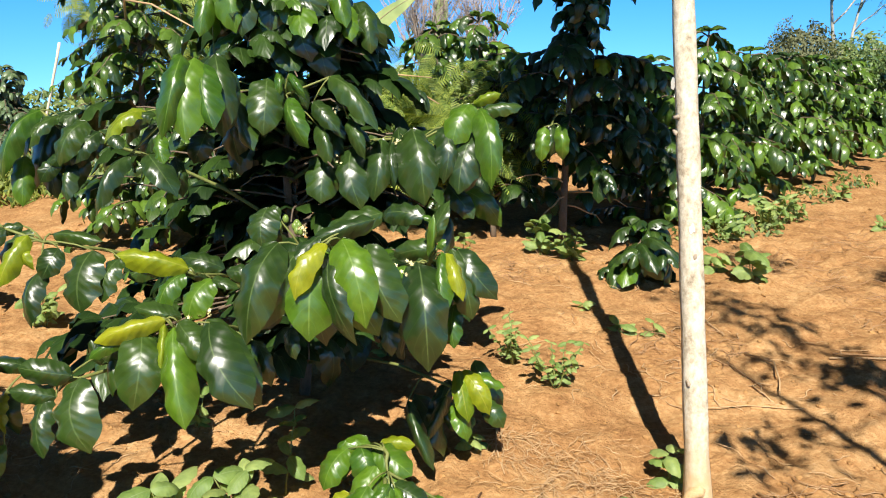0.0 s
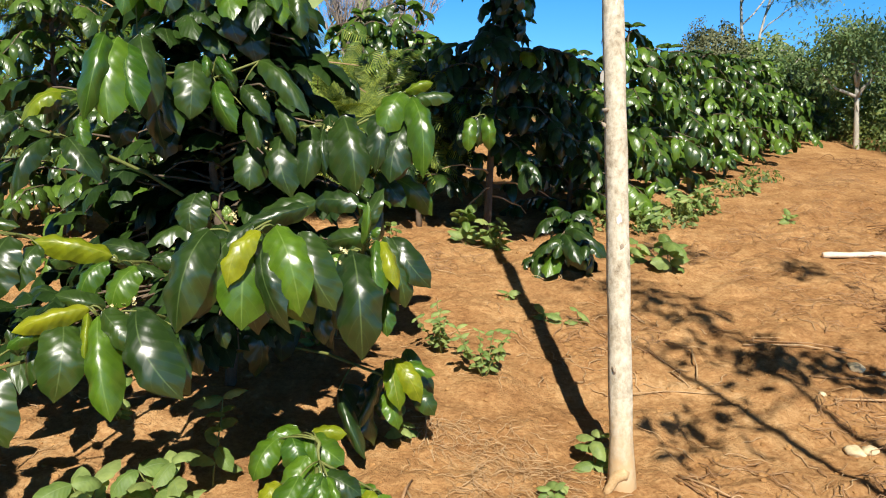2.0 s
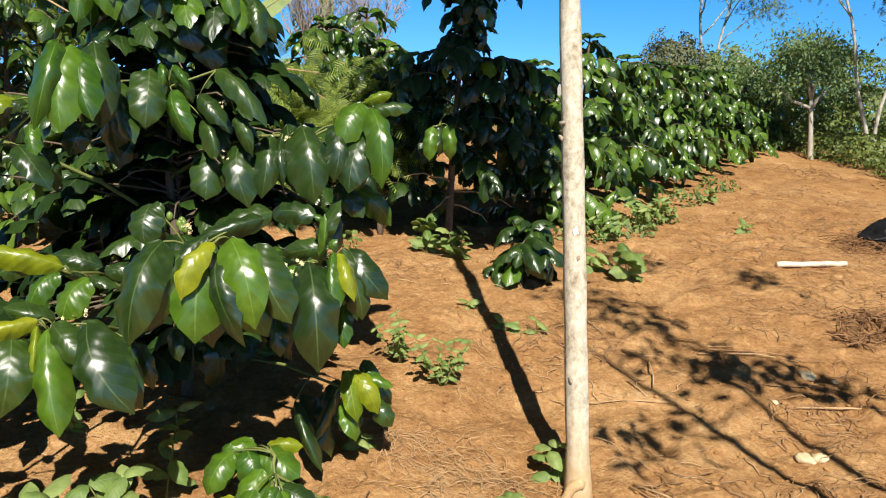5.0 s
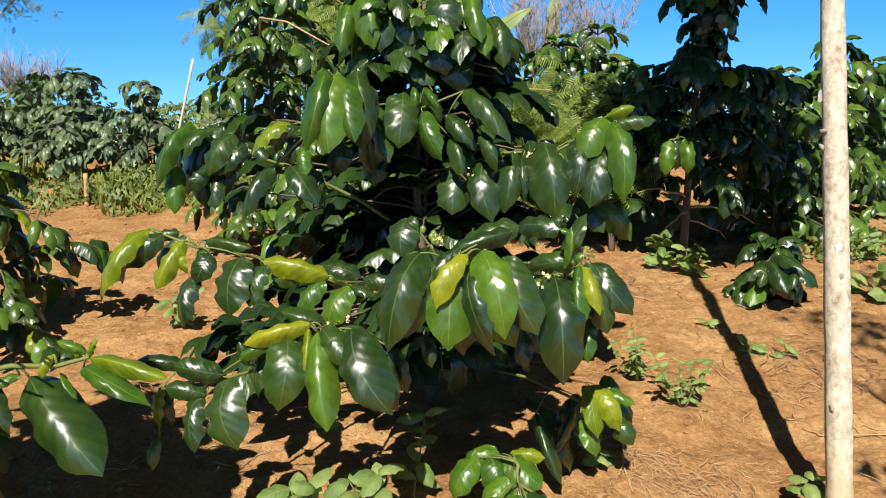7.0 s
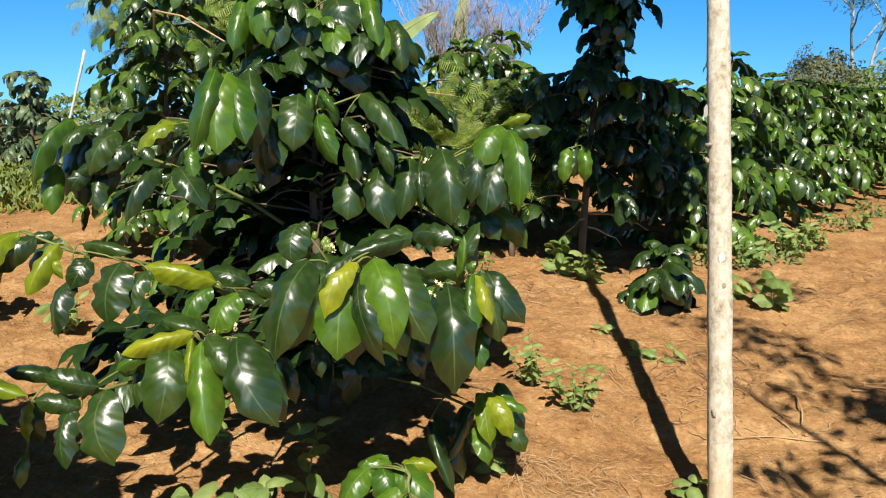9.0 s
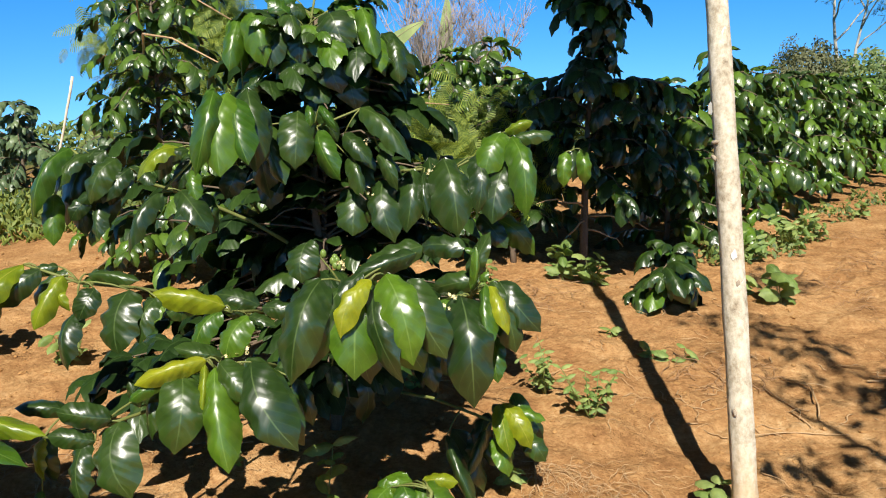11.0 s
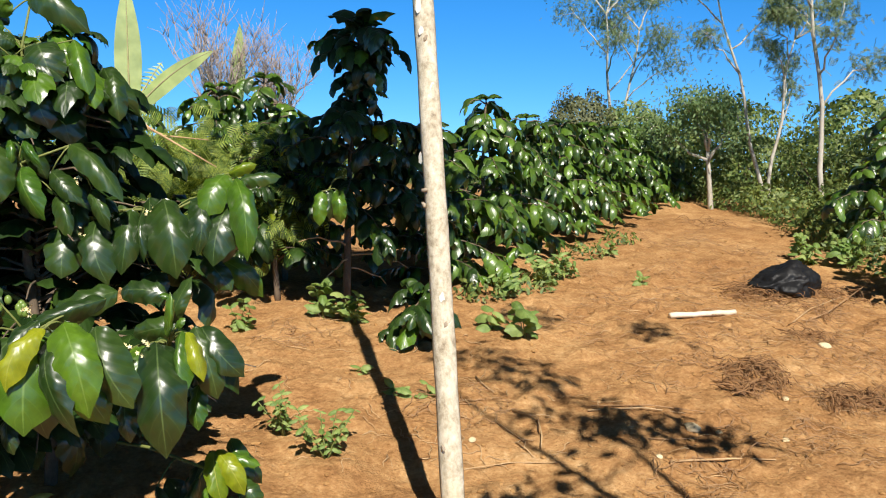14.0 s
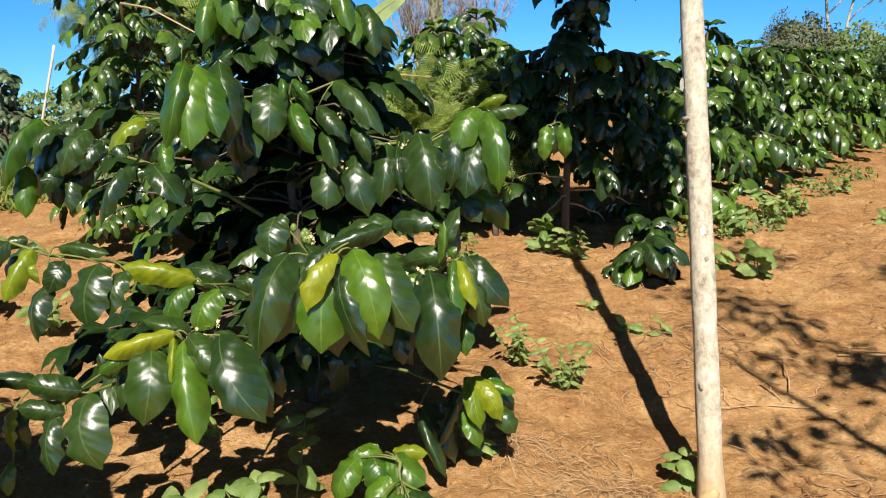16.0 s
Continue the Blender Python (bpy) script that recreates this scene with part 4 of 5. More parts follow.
for h, dx, dy, dz in ((0.62, 0.3, -0.15, -0.06), (0.66, -0.28, -0.1, 0.05), (0.55, 0.22, 0.1, -0.12), (0.6, -0.2, -0.2, -0.14)):
    a = Vector((0.69, 4.4, h))
    part("branch", tube("branch", bent(a, a + Vector((dx, dy, dz)), 0.03, 5, 0.01, rng), [0.006, 0.0055, 0.005, 0.004, 0.003, 0.002], straw_mat, 5), None, plant_two, "bare dry lower branch")
coffee_bush(0.93, 3.72, 0.26, 0.2, "low drooping coffee seedling with glossy dark leaves", 22, 0.18, 4, 90, (0.93, 1.0), low=0.5, gap=0.045)
row = [(-0.6, 5.7, 1.0, 0.6), (0.3, 5.8, 1.2, 0.6), (1.28, 5.0, 0.95, 0.55), (1.8, 5.6, 1.12, 0.6), (2.3, 6.2, 0.98, 0.62), (2.8, 6.75, 0.92, 0.62), (3.3, 7.3, 0.88, 0.62), (3.8, 7.9, 0.85, 0.62), (4.3, 8.5, 0.85, 0.62), (4.8, 9.1, 0.85, 0.6)]
for i, (x, y, h, s) in enumerate(row):
    coffee_bush(x, y, h, s, "bushy glossy coffee plant in a planted row", 30 + i, 0.15, 16, 120 if i in (1, 2) else 60 if 2 < i < 7 else 0, (0.35, 0.96) if i == 1 else (0.55, 0.96), low=0.1, gap=0.048)
coffee_bush(-1.55, 4.4, 1.48, 0.46, "tall dense coffee plant with dark leaves", 41, 0.125, 26, 160, low=0.12, taper=0.3, gap=0.044)
coffee_bush(-1.1, 3.9, 0.75, 0.45, "coffee plant with dark drooping leaves", 42, 0.15, 8, 0, low=0.2)
coffee_bush(-2.3, 3.0, 0.7, 0.5, "low coffee plant with dark drooping leaves", 43, 0.16, 8, 80, low=0.15)
# distant plants: their haze is painted by the paler leaf colour
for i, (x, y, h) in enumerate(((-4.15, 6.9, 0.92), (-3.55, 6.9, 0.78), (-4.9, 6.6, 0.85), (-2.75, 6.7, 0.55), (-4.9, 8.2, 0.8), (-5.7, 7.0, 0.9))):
    coffee_bush(x, y, h, 0.6, "coffee plant at the field's grassy edge", 50 + i, 0.125, 18, 0, low=0.06, shoot=0.34, mat=hazy_foliage)
coffee_bush(5.0, 5.3, 1.1, 0.58, "coffee plant with sunlit glossy leaves", 61, 0.17, 10, 100, (0.7, 0.95), low=0.2)
coffee_bush(4.2, 3.6, 1.3, 0.48, "bushy coffee plant beside the open soil", 62, 0.16, 14, 0, low=0.12)
coffee_bush(0.0, 4.95, 1.14, 0.36, "coffee plant with light green leaves among feathery sprays", 63, 0.125, 15, 160, (0.3, 0.93), low=0.3, taper=0.5)
# leaf colour darkened here too, for the shade it stands in
coffee_bush(0.3, 4.55, 0.85, 0.36, "low dark coffee plant standing in shade", 65, 0.135, 12, 80, (0.95, 1.0), low=0.3, taper=0.4, gap=0.045, mat=foliage_shaded)
coffee_bush(0.36, 5.05, 1.02, 0.34, "coffee plant with dark leaves in the row", 64, 0.125, 14, 60, (0.7, 0.97), low=0.2, taper=0.5)


# ---- the pale pole-like young tree ----
def feather_frond():
    """A pinnate leaf: rib and paired narrow leaflets that hang a little."""
    vs, fs, us = [(-0.008, 0, 0), (0.008, 0, 0), (0.003, 1, -0.06), (-0.003, 1, -0.06)], [(0, 1, 2, 3)], [(0.45, 0), (0.55, 0), (0.55, 1), (0.45, 1)]
    for i in range(12):
        v = (i + 1) / 13
        for s in (-1, 1):
            k = len(vs)
            w, ln = 0.022, 0.3 * math.sin(math.pi * (0.2 + 0.74 * v))
            z = -0.06 * v * v
            vs += [(0, v - w, z), (0, v + w, z), (s * ln, v + w * 0.8 + 0.1, z - 0.07), (s * ln, v - w * 0.4 + 0.1, z - 0.07)]
            us += [(0.45, 0), (0.55, 0), (0.55, 1), (0.45, 1)]
            fs.append((k, k + 1, k + 2, k + 3) if s > 0 else (k + 3, k + 2, k + 1, k))
    return np.array(vs), np.array(fs), np.array(us)


FROND = feather_frond()


def cloud_poses(centres, n, rng, size, radius, hang=0.4):
    out = []
    for _ in range(n):
        c, r = centres[rng.randrange(len(centres))], radius
        p = Vector(c) + Vector([rng.gauss(0, 1) * r * k for k in (0.5, 0.5, 0.38)])
        along = Vector((rng.uniform(-1, 1), rng.uniform(-1, 1), rng.uniform(-1, 0.6) - hang))
        up = Vector((rng.uniform(-0.8, 0.8), rng.uniform(-1.2, 0.4), 0.8))
        s = size * rng.uniform(0.6, 1.3)
        out.append((p, along, up, s, s))
    return out


def tree(name, x, y, points, radii, limbs, label, category, leaf_shapes, mat, n, size, radius, seed, bark, width=0.45, group="", first=3, twigs=3):
    """A tree: tapered trunk along points, limbs given as (start index, end, radius), leaves in loose clumps round the limb ends."""
    rng = random.Random(seed)
    t = thing(name, x, y, ground_at(x, y), label, category, group)
    part("trunk", tube("trunk", points, radii, bark, 9), None, t)
    centres = []
    for start, end, r in limbs:
        pts = bent(points[start], end, rng.uniform(-0.05, 0.1), 6, 0.03, rng)
        limb = part("limb", tube("limb", pts, [r * (1 - 0.12 * i) for i in range(7)], bark, 6), None, t)
        centres += pts[first:]
        for _ in range(twigs):
            q = pts[rng.randrange(first, 7)]
            e = q + Vector((rng.uniform(-1, 1), rng.uniform(-1, 1), rng.uniform(-0.3, 0.8))) * radius
            part("twig", tube("twig", bent(q, e, 0.02, 4, 0.02, rng), [r * 0.4, r * 0.35, r * 0.3, r * 0.22, r * 0.12], bark, 5), None, limb)
            centres += [e, (q + e) / 2]
    if n:
        scatter("crown", leaf_shapes, [leaf_pose(p, a, u, s, s * width) for p, a, u, s, _ in cloud_poses(centres, n, rng, size, radius)], mat, t)
    return t


PX, PY = 0.685, 1.99
pz = ground_at(PX, PY)
pole_pts = [Vector((PX - 0.11 * t + 0.006 * math.sin(4.1 * t), PY + 0.6 * t + 0.004 * math.cos(5 * t), pz - 0.08 + 3.3 * t)) for t in [i / 30 for i in range(31)]]
pole_radii = [0.0345 + (0.012 * max(0, 1 - i / 1.6)) - 0.00035 * i + 0.0012 * math.sin(i * 2.3) for i in range(31)]
pole = tree("young_tree", PX, PY, pole_pts, pole_radii,
            [(27, (0.6, 2.25, 3.5), 0.014), (28, (1.0, 2.35, 3.6), 0.014), (29, (0.7, 2.1, 3.6), 0.014), (30, (0.6, 2.6, 3.6), 0.014), (30, (0.9, 2.4, 3.6), 0.013), (27, (0.6, 2.6, 3.3), 0.013), (27, (0.55, 2.35, 3.1), 0.012), (26, (0.95, 2.4, 3.0), 0.012), (26, (0.7, 2.7, 3.05), 0.012), (26, (0.95, 2.55, 3.3), 0.012), (26, (0.88, 2.25, 3.0), 0.01)],
            "slender young tree with pale smooth knotted trunk", "young tree", [SMALL], tree_mat, 3300, 0.14, 0.26, 71, pole_mat)
pole_trunk = next(c for c in pole.children if c.name.startswith("trunk"))
prng = random.Random(5)
for dx, dy, r0 in ((-0.062, -0.012, 0.018),):
    a, b = Vector((PX, PY, pz + 0.045)), Vector((PX + dx, PY + dy, ground_at(PX + dx, PY + dy) - 0.012))
    part("root", tube("root", bent(a, b, 0.02, 6, 0.003, prng), [r0, r0, r0 * 0.95, r0 * 0.85, r0 * 0.75, r0 * 0.65, r0 * 0.5], dust_mat, 9), None, pole, "soil-covered root")
for k, (h, a) in enumerate(((0.66, -1.35), (0.98, -2.75), (1.02, -2.5), (1.43, -1.5), (0.33, -2.3))):
    c = pole_pts[0].lerp(pole_pts[-1], (h + 0.08) / 3.3)
    d = Vector((math.cos(a), math.sin(a), 0))
    bm = bmesh.new()
    bmesh.ops.create_icosphere(bm, subdivisions=2, radius=1.0)
    for v in bm.verts:
        v.co *= 1 + 0.5 * noise.noise(v.co * 2.1 + Vector((k, 0, 0)))
    turn = d.to_track_quat("Z", "Y").to_matrix().to_4x4()
    bmesh.ops.transform(bm, verts=bm.verts, matrix=Matrix.Translation(c + d * 0.031) @ turn @ Matrix.Rotation(k * 0.9, 4, "Z") @ Matrix.Diagonal((0.006, 0.011, 0.0055, 1)))
    part("knot", bm, knot_mat, pole_trunk, "dark bark knot")
for k in range(14):
    h, a = prng.uniform(0.15, 1.8), prng.uniform(-2.7, -0.5)
    c = pole_pts[0].lerp(pole_pts[-1], (h + 0.08) / 3.3)
    d = Vector((math.cos(a), math.sin(a), 0))
    bm = bmesh.new()
    bmesh.ops.create_circle(bm, cap_ends=True, segments=9, radius=1.0)
    for v in bm.verts:
        v.co *= prng.uniform(0.7, 1.2)
        v.co.z = -0.25 * (v.co.x ** 2)
    turn = d.to_track_quat("Z", "Y").to_matrix().to_4x4()
    bmesh.ops.transform(bm, verts=bm.verts, matrix=Matrix.Translation(c + d * 0.0352) @ turn @ Matrix.Diagonal((0.008, 0.012 * prng.uniform(0.6, 1.6), 0.004, 1)))
    part("lichen_patch", bm, lichen_mat, pole_trunk, "whitish lichen patch")

# shade tree standing beside the path, outside the view; its boughs throw the broken shade on the soil
SX, SY = 2.03, 0.0
sz = ground_at(SX, SY)
shade_pts = [Vector((SX - 0.33 * h + 0.012 * math.sin(3.1 * h), SY + 0.01 * math.sin(2.3 * h), sz + h)) for h in [0.45 * i - 0.05 for i in range(9)]]
tree("shade_tree", SX, SY, shade_pts, [0.034, 0.03, 0.027, 0.024, 0.021, 0.019, 0.016, 0.011, 0.006],
     [(2, (1.36, 0.02, sz + 3.0), 0.034), (7, (1.07, 0.03, sz + 3.93), 0.006), (7, (1.2, -0.02, sz + 3.62), 0.005), (7, (1.26, 0.04, sz + 3.34), 0.005), (7, (1.42, -0.02, sz + 3.16), 0.006), (6, (1.56, 0.03, sz + 2.98), 0.005), (6, (1.8, -0.03, sz + 2.9), 0.005), (6, (0.92, 0.02, sz + 2.56), 0.004), (8, (1.5, 0.0, sz + 4.62), 0.004), (8, (1.98, 0.02, sz + 4.1), 0.004)],
     "slender shade tree forked low with thin boughs", "tree", [SMALL], tree_mat, 560, 0.075, 0.13, 72, tree_bark, width=0.4, first=6)


# ---- behind the coffee ----
tree("feathery_tree", -0.2, 5.0, [Vector((-0.2 + 0.01 * i, 5.0, ground_at(-0.2, 5.0) - 0.05 + 0.1 * i)) for i in range(8)], [0.03 - 0.003 * i for i in range(8)],
     [(2, (-0.7, 4.8, 1.05), 0.012), (3, (0.05, 4.6, 0.95), 0.012), (4, (0.25, 4.9, 1.1), 0.011), (5, (-0.25, 4.6, 1.1), 0.01), (6, (-0.55, 5.0, 1.05), 0.01), (3, (-0.15, 4.6, 0.75), 0.01), (4, (0.38, 4.6, 1.08), 0.01), (3, (0.3, 4.5, 0.8), 0.01), (5, (0.15, 4.45, 1.0), 0.01), (7, (0.2, 4.85, 1.14), 0.01), (7, (-0.1, 4.85, 1.12), 0.01)],
     "light green feathery-leaved tree behind the coffee", "tree", [FROND], feather_mat, 2100, 0.16, 0.2, 81, stem_mat, 0.9, "feathery trees")
tree("feathery_tree", -1.8, 5.6, [Vector((-1.8 + 0.01 * i, 5.6, ground_at(-1.8, 5.6) - 0.05 + 0.23 * i)) for i in range(8)], [0.035 - 0.003 * i for i in range(8)],
     [(3, (-2.15, 5.4, 1.75), 0.012), (4, (-1.4, 5.4, 1.6), 0.012), (5, (-1.5, 5.7, 1.9), 0.011), (6, (-2.05, 5.5, 2.1), 0.01), (7, (-1.7, 5.8, 2.3), 0.01)],
     "feathery-leaved shade tree behind the coffee", "tree", [FROND], feather_mat, 2000, 0.15, 0.22, 82, stem_mat, 0.9, "feathery trees")


def dead_branch(points, r, label):
    pts = [Vector(p) for p in points]
    d = thing("dead_branch", *pts[0], label, "dead branch", "dead branches")
    n = len(pts)
    part("stem", tube("stem", pts, [r * (1 - 0.6 * i / (n - 1)) for i in range(n)], straw_mat, 6), None, d)
    return d


def banana_plant(x, y, height, seed, leaves, label):
    """A banana: thick stem of leaf sheaths and a few huge torn leaves."""
    rng = random.Random(seed)
    z = ground_at(x, y)
    b = thing("banana_plant", x, y, z, label, "banana plant", "banana plants")
    top = Vector((x, y, z + height))
    part("stem", tube("stem", bent((x, y, z - 0.1), top, 0, 6, 0.01, rng), [0.11, 0.105, 0.1, 0.09, 0.08, 0.07, 0.05], noise_banana, 10), None, b)
    for dx, dy, dz, width, torn in leaves:
        end = top + Vector((dx, dy, dz))
        rib = bent(top, end, 0.1 * math.hypot(dx, dy), 14)
        side = (end - top).cross(Vector((0, -1, 0.2))).normalized()
        bm = bmesh.new()
        for s in (-1, 1):
            rows = []
            for i, p in enumerate(rib):
                t = i / 14
                w = width * max(math.sin(math.pi * (0.1 + 0.9 * t)) ** 0.75, 0.02)
                rows.append((p, p + side * s * w + Vector((0, 0, -0.3 * w))))
            for i in range(14):
                if i < 2:
                    continue
                keep = 1.0 if not torn else 0.62
                a, c = rows[i]
                e, g = rows[i + 1][0], rows[i + 1][1]
                if torn:
                    e, g = a.lerp(e, keep), c.lerp(g, keep) + Vector((0, 0, -rng.uniform(0, 0.25) * width))
                bm.faces.new([bm.verts.new(q) for q in ((a, c, g, e) if s > 0 else (e, g, c, a))])
        bmesh.ops.remove_doubles(bm, verts=bm.verts, dist=0.0005)
        uv = bm.loops.layers.uv.new("UVMap")
        for f in bm.faces:
            for lp in f.loops:
                lp[uv].uv = (0.3, 0.3)
        blade = part("leaf", bm, banana_mat, b, "ragged torn leaf" if torn else "")
        part("midrib", tube("midrib", rib, [0.018 - 0.001 * i for i in range(15)], noise_banana, 5), None, blade)
    return b


noise_banana = noise_material("banana_stem", ((0.3, (0.22, 0.2, 0.08)), (0.7, (0.45, 0.42, 0.22))), 6.0, 0.6, 0.3, 0.01)
banana_plant(-1.38, 12.2, 0.85, 1, [(0.02, 0.0, 1.8, 0.18, False), (1.15, -0.2, 0.9, 0.13, False), (0.45, 0.1, 0.75, 0.2, True), (-0.8, 0.1, 0.2, 0.2, True), (0.6, 0.2, -0.05, 0.2, True)], "banana plant with one upright leaf and torn side leaves")
banana_plant(0.03, 13.6, 0.85, 2, [(0.1, 0, 1.45, 0.12, False), (-0.5, 0, 0.6, 0.16, True), (0.5, 0, 0.4, 0.16, True)], "distant banana plant with a ragged upright leaf")


def bare_tree(x, y, height, seed, label):
    """A leafless shrub: many thin upward twigs."""
    rng = random.Random(seed)
    z = ground_at(x, y)
    t = thing("bare_tree", x, y, z, label, "bare tree", "bare trees")
    base = Vector((x, y, z))
    part("trunk", tube("trunk", bent(base, base + Vector((0, 0, height * 0.5)), 0, 4, 0.03, rng), [0.06, 0.055, 0.05, 0.04, 0.03], dry_twig_mat, 7), None, t)
    vs, fs = [], []
    for k in range(26):
        a = rng.uniform(0, 6.28)
        start = base + Vector((0, 0, height * rng.uniform(0.3, 0.5)))
        end = base + Vector((math.cos(a) * rng.uniform(0.2, 0.8) * height * 0.45, math.sin(a) * 0.5, height * rng.uniform(0.75, 1.0)))
        limb = bent(start, end, -0.05, 6, 0.05, rng)
        part("limb", tube("limb", limb, [0.013 - 0.0015 * i for i in range(7)], dry_twig_mat, 5), None, t)
        for _ in range(18):
            q = limb[rng.randrange(2, 7)]
            e = q + Vector((rng.uniform(-0.25, 0.25), rng.uniform(-0.2, 0.2), rng.uniform(0.1, 0.45)))
            v, f = tube_data(bent(q, e, 0, 3, 0.02, rng), [0.0045, 0.004, 0.003, 0.002], 4)
            fs += [tuple(i + len(vs) for i in face) for face in f]
            vs += v
    part("brushwood", mesh_of("brushwood", vs, fs, dry_twig_mat), None, t, kind="stuff")
    return t


bare_tree(-0.2, 13.2, 2.4, 3, "leafless dry shrub with pale grey twigs against the sky")
bare_tree(-6.85, 10.4, 0.9, 6, "leafless grey shrub at the field's edge")
bare_tree(0.75, 13.6, 2.0, 4, "leafless reddish dry shrub against the sky")

dead_branch([(-0.42, 4.45, 1.36), (-0.3, 4.39, 1.285), (-0.166, 4.35, 1.205), (0.008, 4.3, 1.102)], 0.008, "bare straw-coloured dead branch among leaves")
dead_branch([(-0.36, 4.47, 1.3), (-0.24, 4.42, 1.255), (-0.03, 4.4, 1.235)], 0.006, "bare straw-coloured dead branch among leaves")
dead_branch([(-1.6, 4.4, 1.5), (-1.42, 3.9, 1.6), (-1.198, 3.6, 1.555), (-0.922, 3.4, 1.419)], 0.007, "thin pale dead branch")
dead_branch([(-1.6, 4.4, 1.62), (-1.42, 3.85, 1.83), (-1.18, 3.5, 1.776), (-0.89, 3.4, 1.6)], 0.006, "thin pale dead branch")


# ---- far trees and hedge ----
def hedge(name, spots, n, size, mat, label, category, seed, shape=SMALL, width=0.5, twigs=True):
    """A bank of dense bushes: stems and many leaves in clumps round the spots (x, y, height, radius)."""
    rng = random.Random(seed)
    x, y = spots[0][:2]
    t = thing(name, x, y, ground_at(x, y), label, category)
    poses = []
    for sx, sy, h, r in spots:
        z = ground_at(sx, sy)
        if twigs:
            for _ in range(5):
                e = Vector((sx + rng.uniform(-r, r), sy + rng.uniform(-r, r) * 0.6, z + h * rng.uniform(0.6, 1)))
                part("stem", tube("stem", bent((sx, sy, z - 0.05), e, 0, 4, 0.04, rng), [0.02, 0.018, 0.015, 0.01, 0.006], stem_mat, 5), None, t)
        for _ in range(int(n * h * r)):
            u, a = rng.random(), rng.uniform(0, 6.283)
            q = rng.uniform(0.6, 1.08)
            lump = 1 + 0.28 * noise.noise(Vector((sx + math.cos(a) * 1.6, sy + math.sin(a) * 1.6, u * 3.0)))
            rad = r * q * lump * math.sqrt(max(1 - (2 * u - 0.85) ** 2 / 1.4, 0.03))
            p = Vector((sx + math.cos(a) * rad, sy + math.sin(a) * rad, z + h * u * lump))
            along = Vector((-math.sin(a), math.cos(a), 0)) * rng.uniform(-1, 1) + Vector((math.cos(a) * 0.3, math.sin(a) * 0.3, rng.uniform(-1.2, 0.4)))
            s = size * rng.uniform(0.6, 1.3)
            poses.append(leaf_pose(p, along, Vector((math.cos(a) + rng.uniform(-0.6, 0.6), math.sin(a) + rng.uniform(-0.6, 0.6), 0.8)), s, s * width))
    scatter("foliage", [shape], poses, mat, t)
    return t


hedge("hedge", [(5.0, 9.6, 0.7, 0.7), (5.7, 9.4, 0.65, 0.7), (6.4, 9.0, 0.7, 0.7), (6.9, 8.4, 0.75, 0.7), (7.2, 7.7, 0.8, 0.7), (7.3, 7.0, 0.85, 0.7), (4.5, 10.2, 0.75, 0.7), (7.4, 6.2, 0.8, 0.7), (7.0, 5.4, 0.8, 0.7)], 6500, 0.06, hedge_mat, "dense light green hedge at the field's edge", "hedge", 90, TINY)
hedge("undergrowth", [(4.8, 5.5, 0.22, 0.36), (5.15, 6.2, 0.25, 0.4), (5.4, 6.9, 0.25, 0.4), (5.6, 7.6, 0.3, 0.4), (4.6, 4.9, 0.22, 0.33), (4.6, 4.4, 0.25, 0.33), (5.7, 8.3, 0.3, 0.5), (5.2, 5.6, 0.35, 0.45), (5.7, 6.6, 0.4, 0.5)], 9000, 0.05, hedge_mat, "low green weeds along the field's edge", "weeds", 91, TINY, twigs=False)
hedge("undergrowth", [(-2.3, 5.75, 0.2, 0.35), (-3.0, 5.65, 0.24, 0.3), (-3.7, 5.7, 0.2, 0.35), (-4.3, 5.5, 0.26, 0.4), (-5.0, 5.4, 0.22, 0.4), (-1.6, 6.1, 0.25, 0.4), (-0.9, 6.2, 0.25, 0.4)], 5000, 0.06, hedge_mat, "low weeds and grass at the field's edge", "weeds", 95, TINY, twigs=False)
hedge("undergrowth", [(1.45, 4.45, 0.1, 0.14), (1.85, 4.75, 0.12, 0.17), (2.15, 5.1, 0.09, 0.15), (2.6, 5.6, 0.12, 0.16), (3.1, 6.1, 0.09, 0.15)], 8000, 0.045, hedge_mat, "low green weeds at the foot of the coffee row", "weeds", 96, TINY, twigs=False)
hedge("round_bush", [(5.75, 13.3, 1.38, 0.62), (5.15, 13.4, 0.85, 0.5)], 12000, 0.06, brush_mat, "rounded brownish-green bush beyond the field", "bush", 92, TINY)
hedge("far_thicket", [(9, 14, 1.5, 1.3), (10.8, 12.5, 1.6, 1.3), (12, 10.5, 1.7, 1.3), (7.6, 15, 1.4, 1.2), (3.2, 15, 0.7, 1.2), (1.0, 15, 0.6, 1.2), (-1.2, 15, 0.6, 1.2), (-3.4, 14, 0.5, 1.2), (-5.5, 12.5, 0.4, 1.2), (-7.5, 11, 0.45, 1.2), (-9, 9, 0.5, 1.2), (12.5, 8, 1.7, 1.3), (12, 5.5, 1.7, 1.3)], 3200, 0.1, hedge_mat, "green thicket in the distance", "thicket", 93, TINY)
hedge("grey_bush", [(-6.2, 9.8, 0.8, 0.6), (-7.2, 9.4, 0.85, 0.7)], 1500, 0.1, crown_mat, "grey-green dry bush behind the coffee", "bush", 94)


